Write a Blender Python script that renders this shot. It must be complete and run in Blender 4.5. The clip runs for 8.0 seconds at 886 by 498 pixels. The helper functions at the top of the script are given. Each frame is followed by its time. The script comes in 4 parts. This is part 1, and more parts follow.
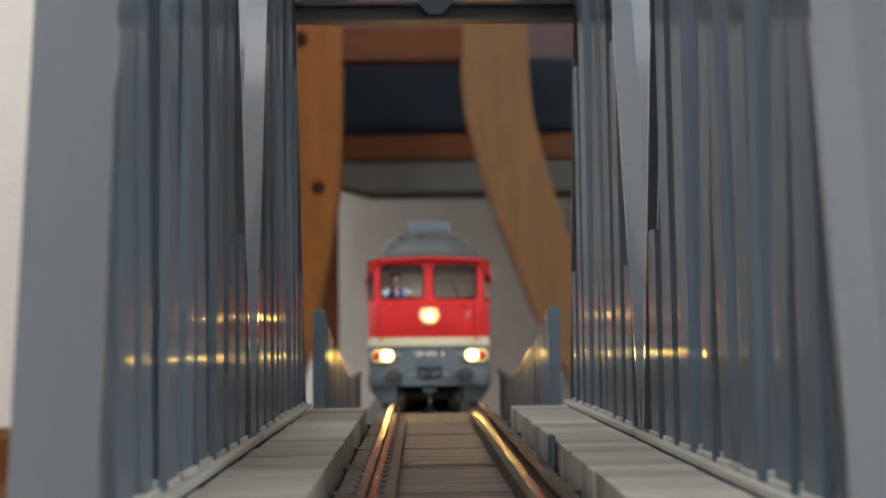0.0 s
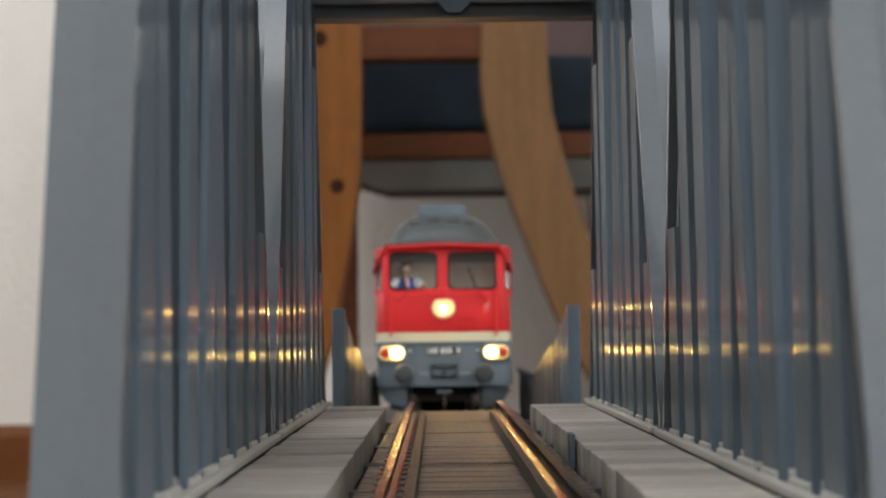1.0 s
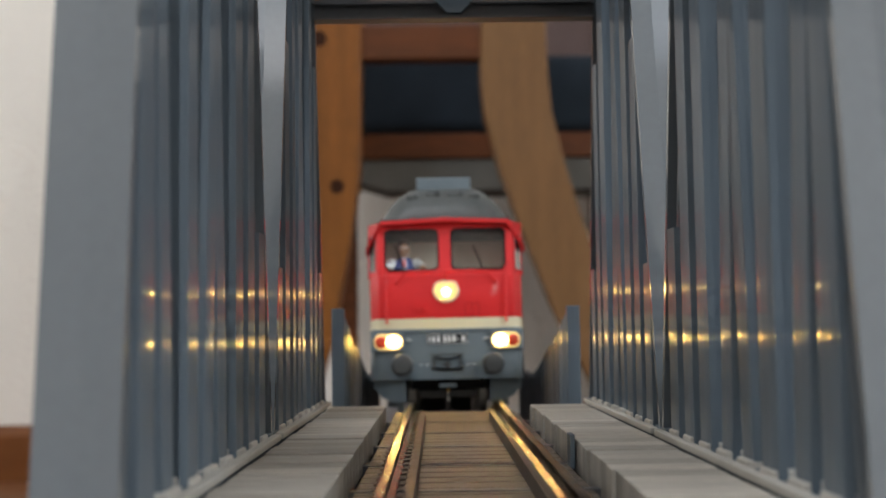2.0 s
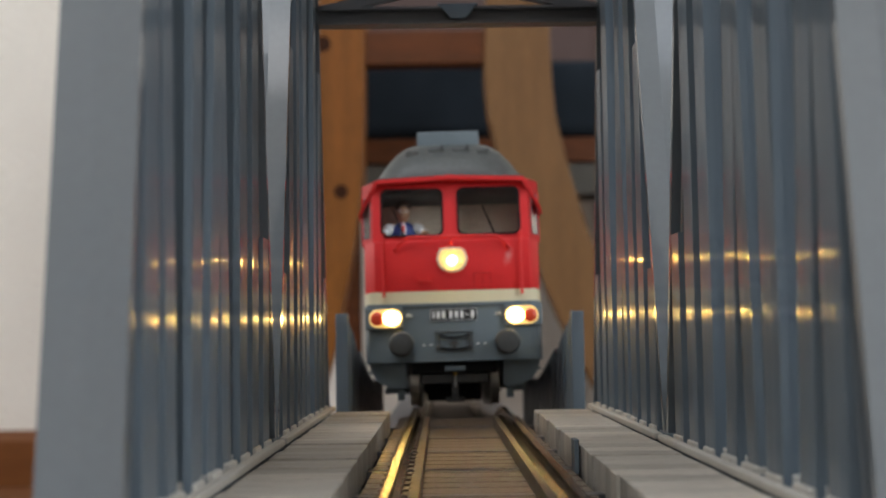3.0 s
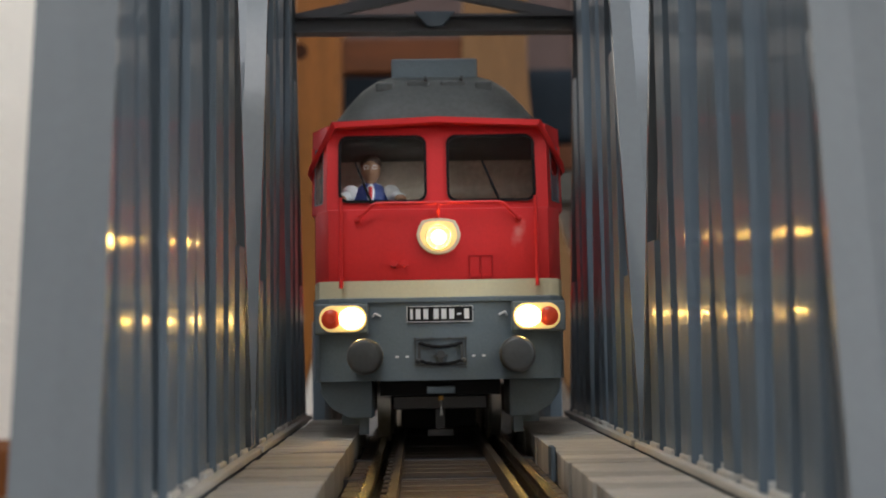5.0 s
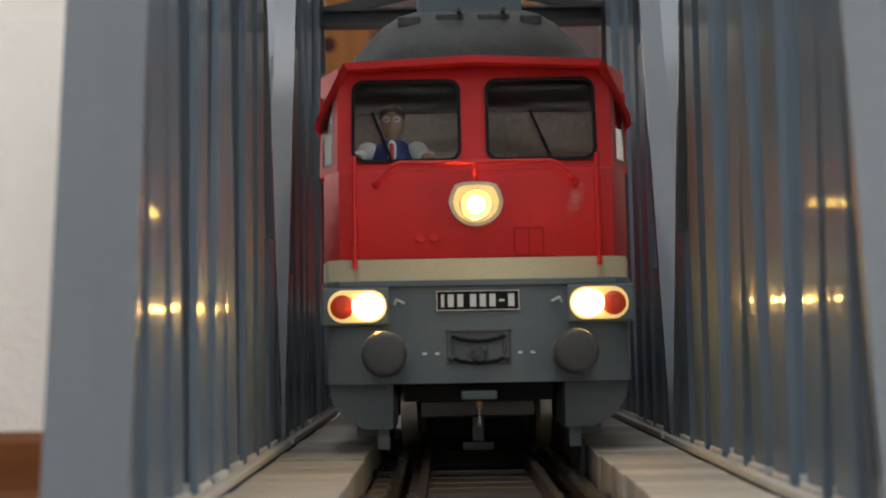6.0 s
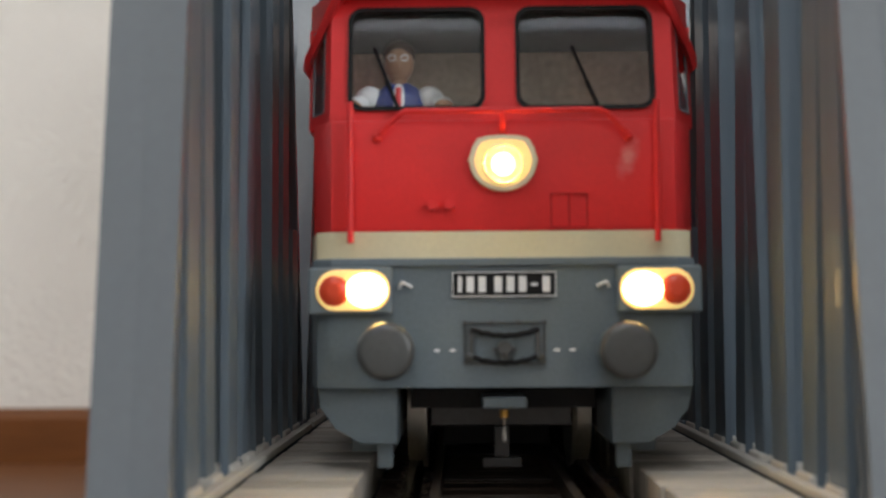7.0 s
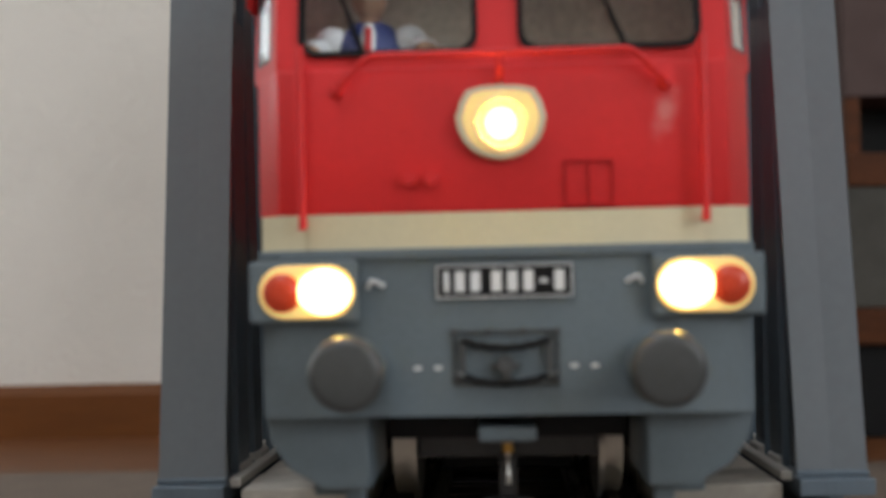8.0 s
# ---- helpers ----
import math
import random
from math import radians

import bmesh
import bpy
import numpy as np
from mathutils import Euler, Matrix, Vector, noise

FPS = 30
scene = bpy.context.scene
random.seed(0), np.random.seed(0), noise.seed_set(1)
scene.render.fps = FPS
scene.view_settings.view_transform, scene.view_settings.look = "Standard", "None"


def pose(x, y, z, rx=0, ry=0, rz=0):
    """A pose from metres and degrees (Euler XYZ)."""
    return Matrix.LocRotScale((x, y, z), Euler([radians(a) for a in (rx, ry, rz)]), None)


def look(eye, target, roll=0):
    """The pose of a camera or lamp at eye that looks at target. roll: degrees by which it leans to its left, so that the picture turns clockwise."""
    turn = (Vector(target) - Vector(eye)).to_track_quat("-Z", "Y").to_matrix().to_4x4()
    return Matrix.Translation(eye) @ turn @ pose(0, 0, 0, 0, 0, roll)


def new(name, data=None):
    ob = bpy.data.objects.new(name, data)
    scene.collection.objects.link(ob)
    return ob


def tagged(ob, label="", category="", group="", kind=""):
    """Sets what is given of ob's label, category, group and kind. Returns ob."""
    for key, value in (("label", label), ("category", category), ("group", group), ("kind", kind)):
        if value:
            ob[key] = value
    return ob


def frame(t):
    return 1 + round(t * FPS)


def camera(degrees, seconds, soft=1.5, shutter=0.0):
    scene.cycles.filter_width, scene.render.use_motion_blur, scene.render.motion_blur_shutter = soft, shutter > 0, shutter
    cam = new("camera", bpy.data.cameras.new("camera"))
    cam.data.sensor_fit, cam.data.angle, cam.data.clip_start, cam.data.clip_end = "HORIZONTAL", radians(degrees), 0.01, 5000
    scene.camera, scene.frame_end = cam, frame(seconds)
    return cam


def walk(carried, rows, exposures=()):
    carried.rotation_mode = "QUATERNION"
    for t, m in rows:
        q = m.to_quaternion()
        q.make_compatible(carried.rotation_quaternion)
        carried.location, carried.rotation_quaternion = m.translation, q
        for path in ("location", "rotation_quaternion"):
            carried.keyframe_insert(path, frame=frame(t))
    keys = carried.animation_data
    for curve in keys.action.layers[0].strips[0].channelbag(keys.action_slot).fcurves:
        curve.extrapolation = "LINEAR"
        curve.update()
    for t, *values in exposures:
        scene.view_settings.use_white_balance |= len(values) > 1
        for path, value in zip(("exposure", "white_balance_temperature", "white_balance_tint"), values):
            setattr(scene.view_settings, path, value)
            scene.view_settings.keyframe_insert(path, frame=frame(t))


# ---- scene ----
# Lengths below are millimetres of the model railway; MM turns them into metres.
MM = 0.001
cam = camera(41.0, 8.0, 1.8, 0.3)
cam.data.dof.use_dof = True
cam.data.dof.focus_distance = 0.148
cam.data.dof.aperture_fstop = 44.0


def eye(x, y, z, yaw, pitch, roll):
    return pose(x * MM, y * MM, z * MM, 90 + pitch, roll, yaw)


walk(cam, [
    (0.0, eye(-3.55, -6.15, 13.8, -1.22, 4.10, 0.75)),
    (0.5, eye(-3.55, -6.15, 13.8, -1.00, 4.08, 0.75)),
    (1.0, eye(-3.55, -6.15, 13.8, -0.29, 4.03, 0.75)),
    (1.5, eye(-3.55, -6.15, 13.8, -0.37, 4.00, 0.75)),
    (3.0, eye(-3.55, -6.15, 13.8, -0.11, 4.29, 0.75)),
    (3.5, eye(-3.55, -6.15, 13.8, -0.41, 4.49, 0.78)),
    (4.0, eye(-3.55, -6.15, 13.8, -1.27, 4.71, 0.82)),
    (5.5, eye(-3.55, -6.15, 13.8, -1.09, 4.51, 0.87)),
    (6.0, eye(-3.55, -6.15, 13.8, 0.18, 4.31, 0.88)),
    (6.5, eye(-4.00, -6.20, 14.05, 0.60, 4.28, 0.76)),
    (7.0, eye(-3.90, -11.6, 14.67, 0.80, 3.42, 0.26)),
    (7.5, eye(-2.44, -19.8, 15.53, 1.74, 2.51, 0.24)),
    (8.0, eye(-0.24, -29.8, 17.24, 2.80, 2.03, 1.17)),
], exposures=[(0.0, -0.03), (4.0, -0.1), (5.5, -0.06), (6.5, -0.1), (7.0, -0.15), (7.5, -0.36), (8.0, -0.54)])

# ---- light ----
world = bpy.data.worlds.new("sky")
scene.world = world
world.use_nodes = True
wn = world.node_tree
sky = wn.nodes.new("ShaderNodeTexSky")
sky.sky_type = "NISHITA"
sky.sun_disc = False
sky.sun_elevation = radians(40)
sky.sun_rotation = radians(200)
wn.links.new(sky.outputs[0], wn.nodes["Background"].inputs[0])
wn.nodes["Background"].inputs[1].default_value = 0.12


def window_light(name, x, y, z, target, w, h, watts, color):
    lamp = bpy.data.lights.new(name, "AREA")
    lamp.shape = "RECTANGLE"
    lamp.size, lamp.size_y, lamp.energy, lamp.color = w, h, watts, color
    ob = new(name, lamp)
    ob.matrix_world = look((x, y, z), target)
    return ob


window_light("window_light_side", -1.99, 1.1, 1.15, (0, 1.1, 1.15), 0.9, 1.3, 18, (0.94, 0.97, 1.0))
window_light("window_light_front", 1.99, -1.5, 1.0, (0, -1.5, 1.0), 0.8, 1.3, 38, (0.88, 0.94, 1.0))
window_light("window_light_high", -0.1, -1.99, 1.985, (-0.1, 0, 1.985), 1.6, 0.33, 5.2, (0.90, 0.95, 1.0))
window_light("skylight", -0.45, -0.8, 2.40, (-0.45, -0.799, 0), 1.1, 0.9, 33, (0.90, 0.95, 1.0))


# ---- materials ----
def nodes_of(m):
    m.use_nodes = True
    return m.node_tree.nodes, m.node_tree.links, m.node_tree.nodes["Principled BSDF"]


def mat(name, color, rough=0.5, metal=0.0, vary=0.15, scale=200.0, bump=0.1, fine=1500.0, stretch=(1, 1, 1), coat=0.0, random_tint=0.0, bump_dist=0.0003, spec=0.5, coat_rough=0.065):
    """A paint, plastic or wood: colour varied at two scales, roughness varied, fine relief."""
    m = bpy.data.materials.new(name)
    n, l, p = nodes_of(m)
    tc = n.new("ShaderNodeTexCoord")
    mp = n.new("ShaderNodeMapping")
    mp.inputs["Scale"].default_value = stretch
    l.new(tc.outputs["Object"], mp.inputs[0])
    big, small = n.new("ShaderNodeTexNoise"), n.new("ShaderNodeTexNoise")
    for t, sc, det in ((big, scale, 4), (small, fine, 3)):
        t.inputs["Scale"].default_value = sc
        t.inputs["Detail"].default_value = det
        l.new(mp.outputs[0], t.inputs[0])
    mix = n.new("ShaderNodeMix")
    mix.data_type = "RGBA"
    mix.inputs[6].default_value = (*[c * (1 - vary) for c in color], 1)
    mix.inputs[7].default_value = (*[min(1, c * (1 + vary)) for c in color], 1)
    add = n.new("ShaderNodeMath")
    add.operation = "MULTIPLY_ADD"
    l.new(small.outputs[0], add.inputs[0])
    add.inputs[1].default_value = 0.5
    half = n.new("ShaderNodeMath")
    half.operation = "MULTIPLY"
    half.inputs[1].default_value = 0.5
    l.new(big.outputs[0], half.inputs[0])
    l.new(half.outputs[0], add.inputs[2])
    ramp = n.new("ShaderNodeMapRange")
    ramp.inputs[1].default_value, ramp.inputs[2].default_value = 0.3, 0.7
    l.new(add.outputs[0], ramp.inputs[0])
    l.new(ramp.outputs[0], mix.inputs[0])
    out = mix.outputs[2]
    if random_tint:
        info = n.new("ShaderNodeObjectInfo")
        rr = n.new("ShaderNodeMapRange")
        rr.inputs[3].default_value, rr.inputs[4].default_value = 1 - random_tint, 1 + random_tint
        l.new(info.outputs["Random"], rr.inputs[0])
        hsv = n.new("ShaderNodeHueSaturation")
        l.new(out, hsv.inputs["Color"])
        l.new(rr.outputs[0], hsv.inputs["Value"])
        out = hsv.outputs[0]
    l.new(out, p.inputs["Base Color"])
    rmap = n.new("ShaderNodeMapRange")
    rmap.inputs[3].default_value, rmap.inputs[4].default_value = max(0.02, rough - 0.07), min(1, rough + 0.07)
    l.new(big.outputs[0], rmap.inputs[0])
    l.new(rmap.outputs[0], p.inputs["Roughness"])
    p.inputs["Metallic"].default_value = metal
    p.inputs["Specular IOR Level"].default_value = spec
    p.inputs["Coat Weight"].default_value = coat
    p.inputs["Coat Roughness"].default_value = coat_rough
    if bump:
        b = n.new("ShaderNodeBump")
        b.inputs["Strength"].default_value = bump
        b.inputs["Distance"].default_value = bump_dist
        l.new(small.outputs[0], b.inputs["Height"])
        l.new(b.outputs[0], p.inputs["Normal"])
        if coat:
            l.new(b.outputs[0], p.inputs["Coat Normal"])
    return m


def glow(name, color, strength):
    m = bpy.data.materials.new(name)
    n, l, p = nodes_of(m)
    p.inputs["Base Color"].default_value = (*color, 1)
    p.inputs["Emission Color"].default_value = (*color, 1)
    p.inputs["Emission Strength"].default_value = strength
    p.inputs["Roughness"].default_value = 0.3
    return m


def glass(name, tint=(1, 1, 1)):
    m = bpy.data.materials.new(name)
    n, l, p = nodes_of(m)
    p.inputs["Base Color"].default_value = (*tint, 1)
    p.inputs["Roughness"].default_value = 0.03
    p.inputs["Transmission Weight"].default_value = 1.0
    p.inputs["IOR"].default_value = 1.3
    return m


def stucco():
    m = mat("white_stucco", (0.80, 0.755, 0.69), 0.85, 0, 0.04, 8, 0)
    n, l, p = nodes_of(m)
    tc = n.new("ShaderNodeTexCoord")
    v = n.new("ShaderNodeTexNoise")
    v.inputs["Scale"].default_value = 130
    v.inputs["Detail"].default_value = 3
    l.new(tc.outputs["Object"], v.inputs[0])
    b = n.new("ShaderNodeBump")
    b.inputs["Strength"].default_value = 1.0
    b.inputs["Distance"].default_value = 0.0035
    l.new(v.outputs[0], b.inputs["Height"])
    l.new(b.outputs[0], p.inputs["Normal"])
    return m


STEEL = mat("grey_bridge_plastic", (0.130, 0.163, 0.195), 0.5, 0, 0.10, 60, 1.0, 700, (1, 1, 0.03), coat=0.4, coat_rough=0.05, bump_dist=0.0002, spec=0.05)
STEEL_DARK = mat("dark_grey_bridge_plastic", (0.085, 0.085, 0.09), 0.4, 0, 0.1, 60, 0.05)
FOOT = mat("pale_foot_strip", (0.46, 0.44, 0.40), 0.6, 0, 0.1, 150, 0.1)
PLANK = mat("weathered_pale_planks", (0.42, 0.385, 0.335), 0.7, 0, 0.22, 120, 0.3, 900, (1, 6, 1), 0, 0.2, spec=0.3)
SLEEPER = mat("brown_plastic_sleepers", (0.095, 0.070, 0.050), 0.4, 0, 0.25, 200, 0.3, 1500, (1, 5, 1), 0, 0.15)
BED = mat("brown_track_bed", (0.085, 0.063, 0.045), 0.4, 0, 0.3, 120, 0.2, 900)
RAIL = mat("worn_nickel_rail", (0.30, 0.255, 0.18), 0.2, 1, 0.25, 150, 0.7, 500)
RAIL_SIDE = mat("browned_guard_rail", (0.06, 0.048, 0.038), 0.4, 0.3, 0.25, 200, 0.2, spec=0.3)
RED = mat("red_locomotive_paint", (0.70, 0.030, 0.033), 0.42, 0, 0.06, 100, 0.06, 2500, spec=0.3)
CREAM = mat("cream_band_paint", (0.70, 0.63, 0.43), 0.45, 0, 0.06, 100, 0.05, 2500, spec=0.3)
GREY = mat("slate_grey_locomotive_paint", (0.138, 0.172, 0.194), 0.45, 0, 0.12, 140, 0.06, 2500, spec=0.3)
ROOF = mat("grey_roof_paint", (0.068, 0.074, 0.073), 0.45, 0, 0.3, 90, 0.08, 1500, spec=0.35)
DARK_RED = mat("darker_red_seam", (0.40, 0.012, 0.014), 0.5, 0, 0.2, 300, 0.05, spec=0.2)
BUFFER = mat("dark_grey_buffer", (0.065, 0.068, 0.068), 0.36, 0, 0.15, 200, 0.1)
BLACK = mat("black_underframe", (0.008, 0.008, 0.009), 0.5, 0, 0.3, 200, 0.1, spec=0.2)
RUBBER = mat("black_window_gasket", (0.006, 0.006, 0.007), 0.35, 0, 0.2, 200, 0.0, spec=0.2)
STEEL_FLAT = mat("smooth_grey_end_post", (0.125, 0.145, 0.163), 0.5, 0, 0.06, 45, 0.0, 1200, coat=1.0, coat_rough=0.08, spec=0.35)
GEAR = mat("oily_dark_steel", (0.03, 0.031, 0.033), 0.3, 0, 0.25, 200, 0.1, spec=0.5)
CHROME = mat("bright_wheel_steel", (0.72, 0.70, 0.66), 0.42, 1, 0.1, 300, 0.05)
BRASS = mat("brass_pin", (0.45, 0.26, 0.07), 0.35, 1, 0.1, 300, 0)
WHITE = mat("white_lettering_paint", (0.78, 0.79, 0.80), 0.5, 0, 0.03, 300, 0)
CAB = mat("brown_cab_interior", (0.50, 0.43, 0.34), 0.6, 0, 0.3, 60, 0.1, spec=0.2)
LENS = glow("warm_headlight_lens", (1.0, 0.68, 0.24), 0.65)
LENS_HOT = glow("white_headlight_lens", (1.0, 0.70, 0.28), 9.0)
LENS_CORE = glow("white_headlight_filament", (1.0, 0.56, 0.12), 750.0)
REFLECT = mat("cream_lamp_reflector", (0.75, 0.68, 0.48), 0.25, 0, 0.05, 300, 0)
REDLENS = glow("red_tail_lens", (0.50, 0.045, 0.015), 0.22)
PANE = glass("cab_window_glass", (0.9, 0.92, 0.92))
SMOKED = glass("grey_corner_glass", (0.5, 0.5, 0.5))


def scuffed_paint():
    """The red paint with one pale rubbed smear below the handrail's end."""
    m = mat("scuffed_red_paint", (0.70, 0.030, 0.033), 0.42, 0, 0.06, 100, 0.06, 2500, spec=0.3)
    n, l, p = nodes_of(m)
    old = p.inputs["Base Color"].links[0].from_socket
    tc = n.new("ShaderNodeTexCoord")
    mp = n.new("ShaderNodeMapping")
    mp.vector_type = "TEXTURE"
    mp.inputs["Location"].default_value = (0.0112, 0.0, 0.0292)
    mp.inputs["Rotation"].default_value = (0, radians(18), 0)
    mp.inputs["Scale"].default_value = (0.0013, 0.01, 0.0030)
    l.new(tc.outputs["Object"], mp.inputs[0])
    ball_mask = n.new("ShaderNodeTexGradient")
    ball_mask.gradient_type = "SPHERICAL"
    l.new(mp.outputs[0], ball_mask.inputs[0])
    no = n.new("ShaderNodeTexNoise")
    no.inputs["Scale"].default_value = 900
    no.inputs["Detail"].default_value = 5
    l.new(tc.outputs["Object"], no.inputs[0])
    mul = n.new("ShaderNodeMath")
    mul.operation = "MULTIPLY"
    l.new(ball_mask.outputs["Fac"], mul.inputs[0])
    l.new(no.outputs[0], mul.inputs[1])
    rng = n.new("ShaderNodeMapRange")
    rng.inputs[1].default_value, rng.inputs[2].default_value, rng.inputs[4].default_value = 0.12, 0.5, 0.4
    l.new(mul.outputs[0], rng.inputs[0])
    mix = n.new("ShaderNodeMix")
    mix.data_type = "RGBA"
    l.new(rng.outputs[0], mix.inputs[0])
    l.new(old, mix.inputs[6])
    mix.inputs[7].default_value = (0.75, 0.45, 0.42, 1)
    l.new(mix.outputs[2], p.inputs["Base Color"])
    return m


RED_NOSE = scuffed_paint()
STUCCO = stucco()
SKIRT = mat("brown_skirting_wood", (0.155, 0.052, 0.012), 0.5, 0, 0.25, 12, 0.1, 120, (1, 12, 12), spec=0.25)
FLOORWOOD = mat("brown_floorboards", (0.15, 0.057, 0.02), 0.5, 0, 0.25, 6, 0.1, 80, (1, 10, 1), 0, 0.12, spec=0.25)
RUGMAT = mat("beige_woven_rug", (0.17, 0.135, 0.11), 0.95, 0, 0.15, 30, 0.6, 500, bump_dist=0.002, spec=0.2)
PINE = mat("varnished_pine", (0.19, 0.066, 0.009), 0.45, 0, 0.3, 9, 0.05, 60, (10, 10, 1), spec=0.25)
PINE_DARK = mat("reddish_pine_rail", (0.10, 0.030, 0.008), 0.5, 0, 0.35, 9, 0.05, 60, (1, 10, 10), spec=0.2)
PINE_PALE = mat("pale_pine_plank", (0.175, 0.088, 0.033), 0.45, 0, 0.22, 9, 0.05, 60, (10, 10, 1), spec=0.25)
KNOT = mat("dark_pine_knot", (0.03, 0.010, 0.004), 0.6, 0, 0.3, 40, 0.1, spec=0.1)
NAVY = mat("dark_blue_upholstery", (0.018, 0.025, 0.034), 0.95, 0, 0.4, 18, 0.5, 600, spec=0.15)
MAUVE = mat("mauve_upholstery", (0.12, 0.085, 0.08), 0.95, 0, 0.15, 25, 0.5, 600, spec=0.15)
WEB = mat("grey_seat_webbing", (0.105, 0.10, 0.09), 0.95, 0, 0.2, 25, 0.5, 600, spec=0.2)
CEIL = mat("white_ceiling_paint", (0.78, 0.77, 0.75), 0.9, 0, 0.03, 5, 0.1, 300)
BLUE = mat("blue_painted_waistcoat", (0.02, 0.045, 0.22), 0.5, 0, 0.1, 300, 0)
SKIN = mat("tan_figure_paint", (0.30, 0.16, 0.09), 0.5, 0, 0.1, 300, 0)
HAIR = mat("dark_brown_figure_paint", (0.05, 0.025, 0.015), 0.5, 0, 0.1, 300, 0)


# ---- mesh helpers (millimetres) ----
def box(bm, x0, x1, y0, y1, z0, z1, bevel=0.0, idx=0):
    made = bmesh.ops.create_cube(bm, size=1.0)
    vs = made["verts"]
    for v in vs:
        v.co = Vector((x0 + (v.co.x + 0.5) * (x1 - x0), y0 + (v.co.y + 0.5) * (y1 - y0), z0 + (v.co.z + 0.5) * (z1 - z0)))
    fs = {f for v in vs for f in v.link_faces}
    for f in fs:
        f.material_index = idx
    if bevel:
        es = list({e for v in vs for e in v.link_edges})
        bmesh.ops.bevel(bm, geom=es, offset=bevel, segments=2, affect="EDGES", profile=0.5)
    return vs


def prism(bm, pts, a0, a1, axis="y", idx=0, bevel=0.0):
    """A closed outline pushed from a0 to a1 along an axis. y: points are (x, z); x: (y, z); z: (x, y)."""
    def at(p, a):
        return {"y": (p[0], a, p[1]), "x": (a, p[0], p[1]), "z": (p[0], p[1], a)}[axis]
    lo = [bm.verts.new(at(p, a0)) for p in pts]
    hi = [bm.verts.new(at(p, a1)) for p in pts]
    fs = [bm.faces.new(lo), bm.faces.new(hi[::-1])]
    n = len(pts)
    for i in range(n):
        fs.append(bm.faces.new((lo[(i + 1) % n], lo[i], hi[i], hi[(i + 1) % n])))
    bmesh.ops.recalc_face_normals(bm, faces=fs)
    for f in fs:
        f.material_index = idx
    if bevel:
        es = list({e for f in fs[:2] for e in f.edges})
        bmesh.ops.bevel(bm, geom=es, offset=bevel, segments=2, affect="EDGES", profile=0.5)
    return lo + hi


def cyl(bm, c, r, h, axis="y", seg=24, r2=None, idx=0):
    made = bmesh.ops.create_cone(bm, cap_ends=True, segments=seg, radius1=r, radius2=r if r2 is None else r2, depth=h)
    turn = {"z": Matrix(), "y": Matrix.Rotation(radians(90), 4, "X"), "x": Matrix.Rotation(radians(90), 4, "Y")}[axis]
    bmesh.ops.transform(bm, matrix=Matrix.Translation(c) @ turn, verts=made["verts"])
    for f in {f for v in made["verts"] for f in v.link_faces}:
        f.material_index = idx
    return made["verts"]


def ball(bm, c, r, sx=1, sy=1, sz=1, idx=0, seg=16):
    made = bmesh.ops.create_uvsphere(bm, u_segments=seg, v_segments=seg // 2 + 2, radius=r)
    bmesh.ops.transform(bm, matrix=Matrix.Translation(c) @ Matrix.Diagonal((sx, sy, sz, 1)), verts=made["verts"])
    for f in {f for v in made["verts"] for f in v.link_faces}:
        f.material_index = idx
        f.smooth = True
    return made["verts"]


def rod(bm, a, b, r, seg=8, idx=0):
    a, b = Vector(a), Vector(b)
    made = bmesh.ops.create_cone(bm, cap_ends=True, segments=seg, radius1=r, radius2=r, depth=(b - a).length)
    q = (b - a).to_track_quat("Z", "Y").to_matrix().to_4x4()
    bmesh.ops.transform(bm, matrix=Matrix.Translation((a + b) / 2) @ q, verts=made["verts"])
    for f in {f for v in made["verts"] for f in v.link_faces}:
        f.material_index = idx
    return made["verts"]


def tube(bm, pts, r, seg=8, closed=False):
    """A bent rod of one skin through the points."""
    pts = [Vector(p) for p in pts]
    n = len(pts)
    rings = []
    for i, p in enumerate(pts):
        a = pts[(i - 1) % n] if closed or i > 0 else p
        b = pts[(i + 1) % n] if closed or i < n - 1 else p
        q = (b - a).to_track_quat("Z", "Y")
        rings.append([bm.verts.new(p + q @ Vector((r * math.cos(2 * math.pi * k / seg), r * math.sin(2 * math.pi * k / seg), 0))) for k in range(seg)])
    pairs = list(zip(rings[:-1], rings[1:])) + ([(rings[-1], rings[0])] if closed else [])
    for r0, r1 in pairs:
        for k in range(seg):
            bm.faces.new((r0[k], r0[(k + 1) % seg], r1[(k + 1) % seg], r1[k]))
    if not closed:
        bm.faces.new(rings[0][::-1])
        bm.faces.new(rings[-1])
    bmesh.ops.recalc_face_normals(bm, faces=bm.faces)


def mesh_of(name, bm, mats, smooth=False):
    bmesh.ops.scale(bm, vec=(MM, MM, MM), verts=bm.verts)
    me = bpy.data.meshes.new(name)
    bm.to_mesh(me)
    bm.free()
    for m in mats if isinstance(mats, (list, tuple)) else [mats]:
        me.materials.append(m)
    if smooth:
        me.shade_smooth()
        me.set_sharp_from_angle(angle=radians(35))
    return me


def part(name, bm, material, parent=None, label="", smooth=False):
    ob = new(name, mesh_of(name, bm, material, smooth))
    ob.parent = parent
    return tagged(ob, label)


def piece(name, me, parent, x=0, y=0, z=0):
    ob = new(name, me)
    ob.parent = parent
    ob.location = (x * MM, y * MM, z * MM)
    return ob


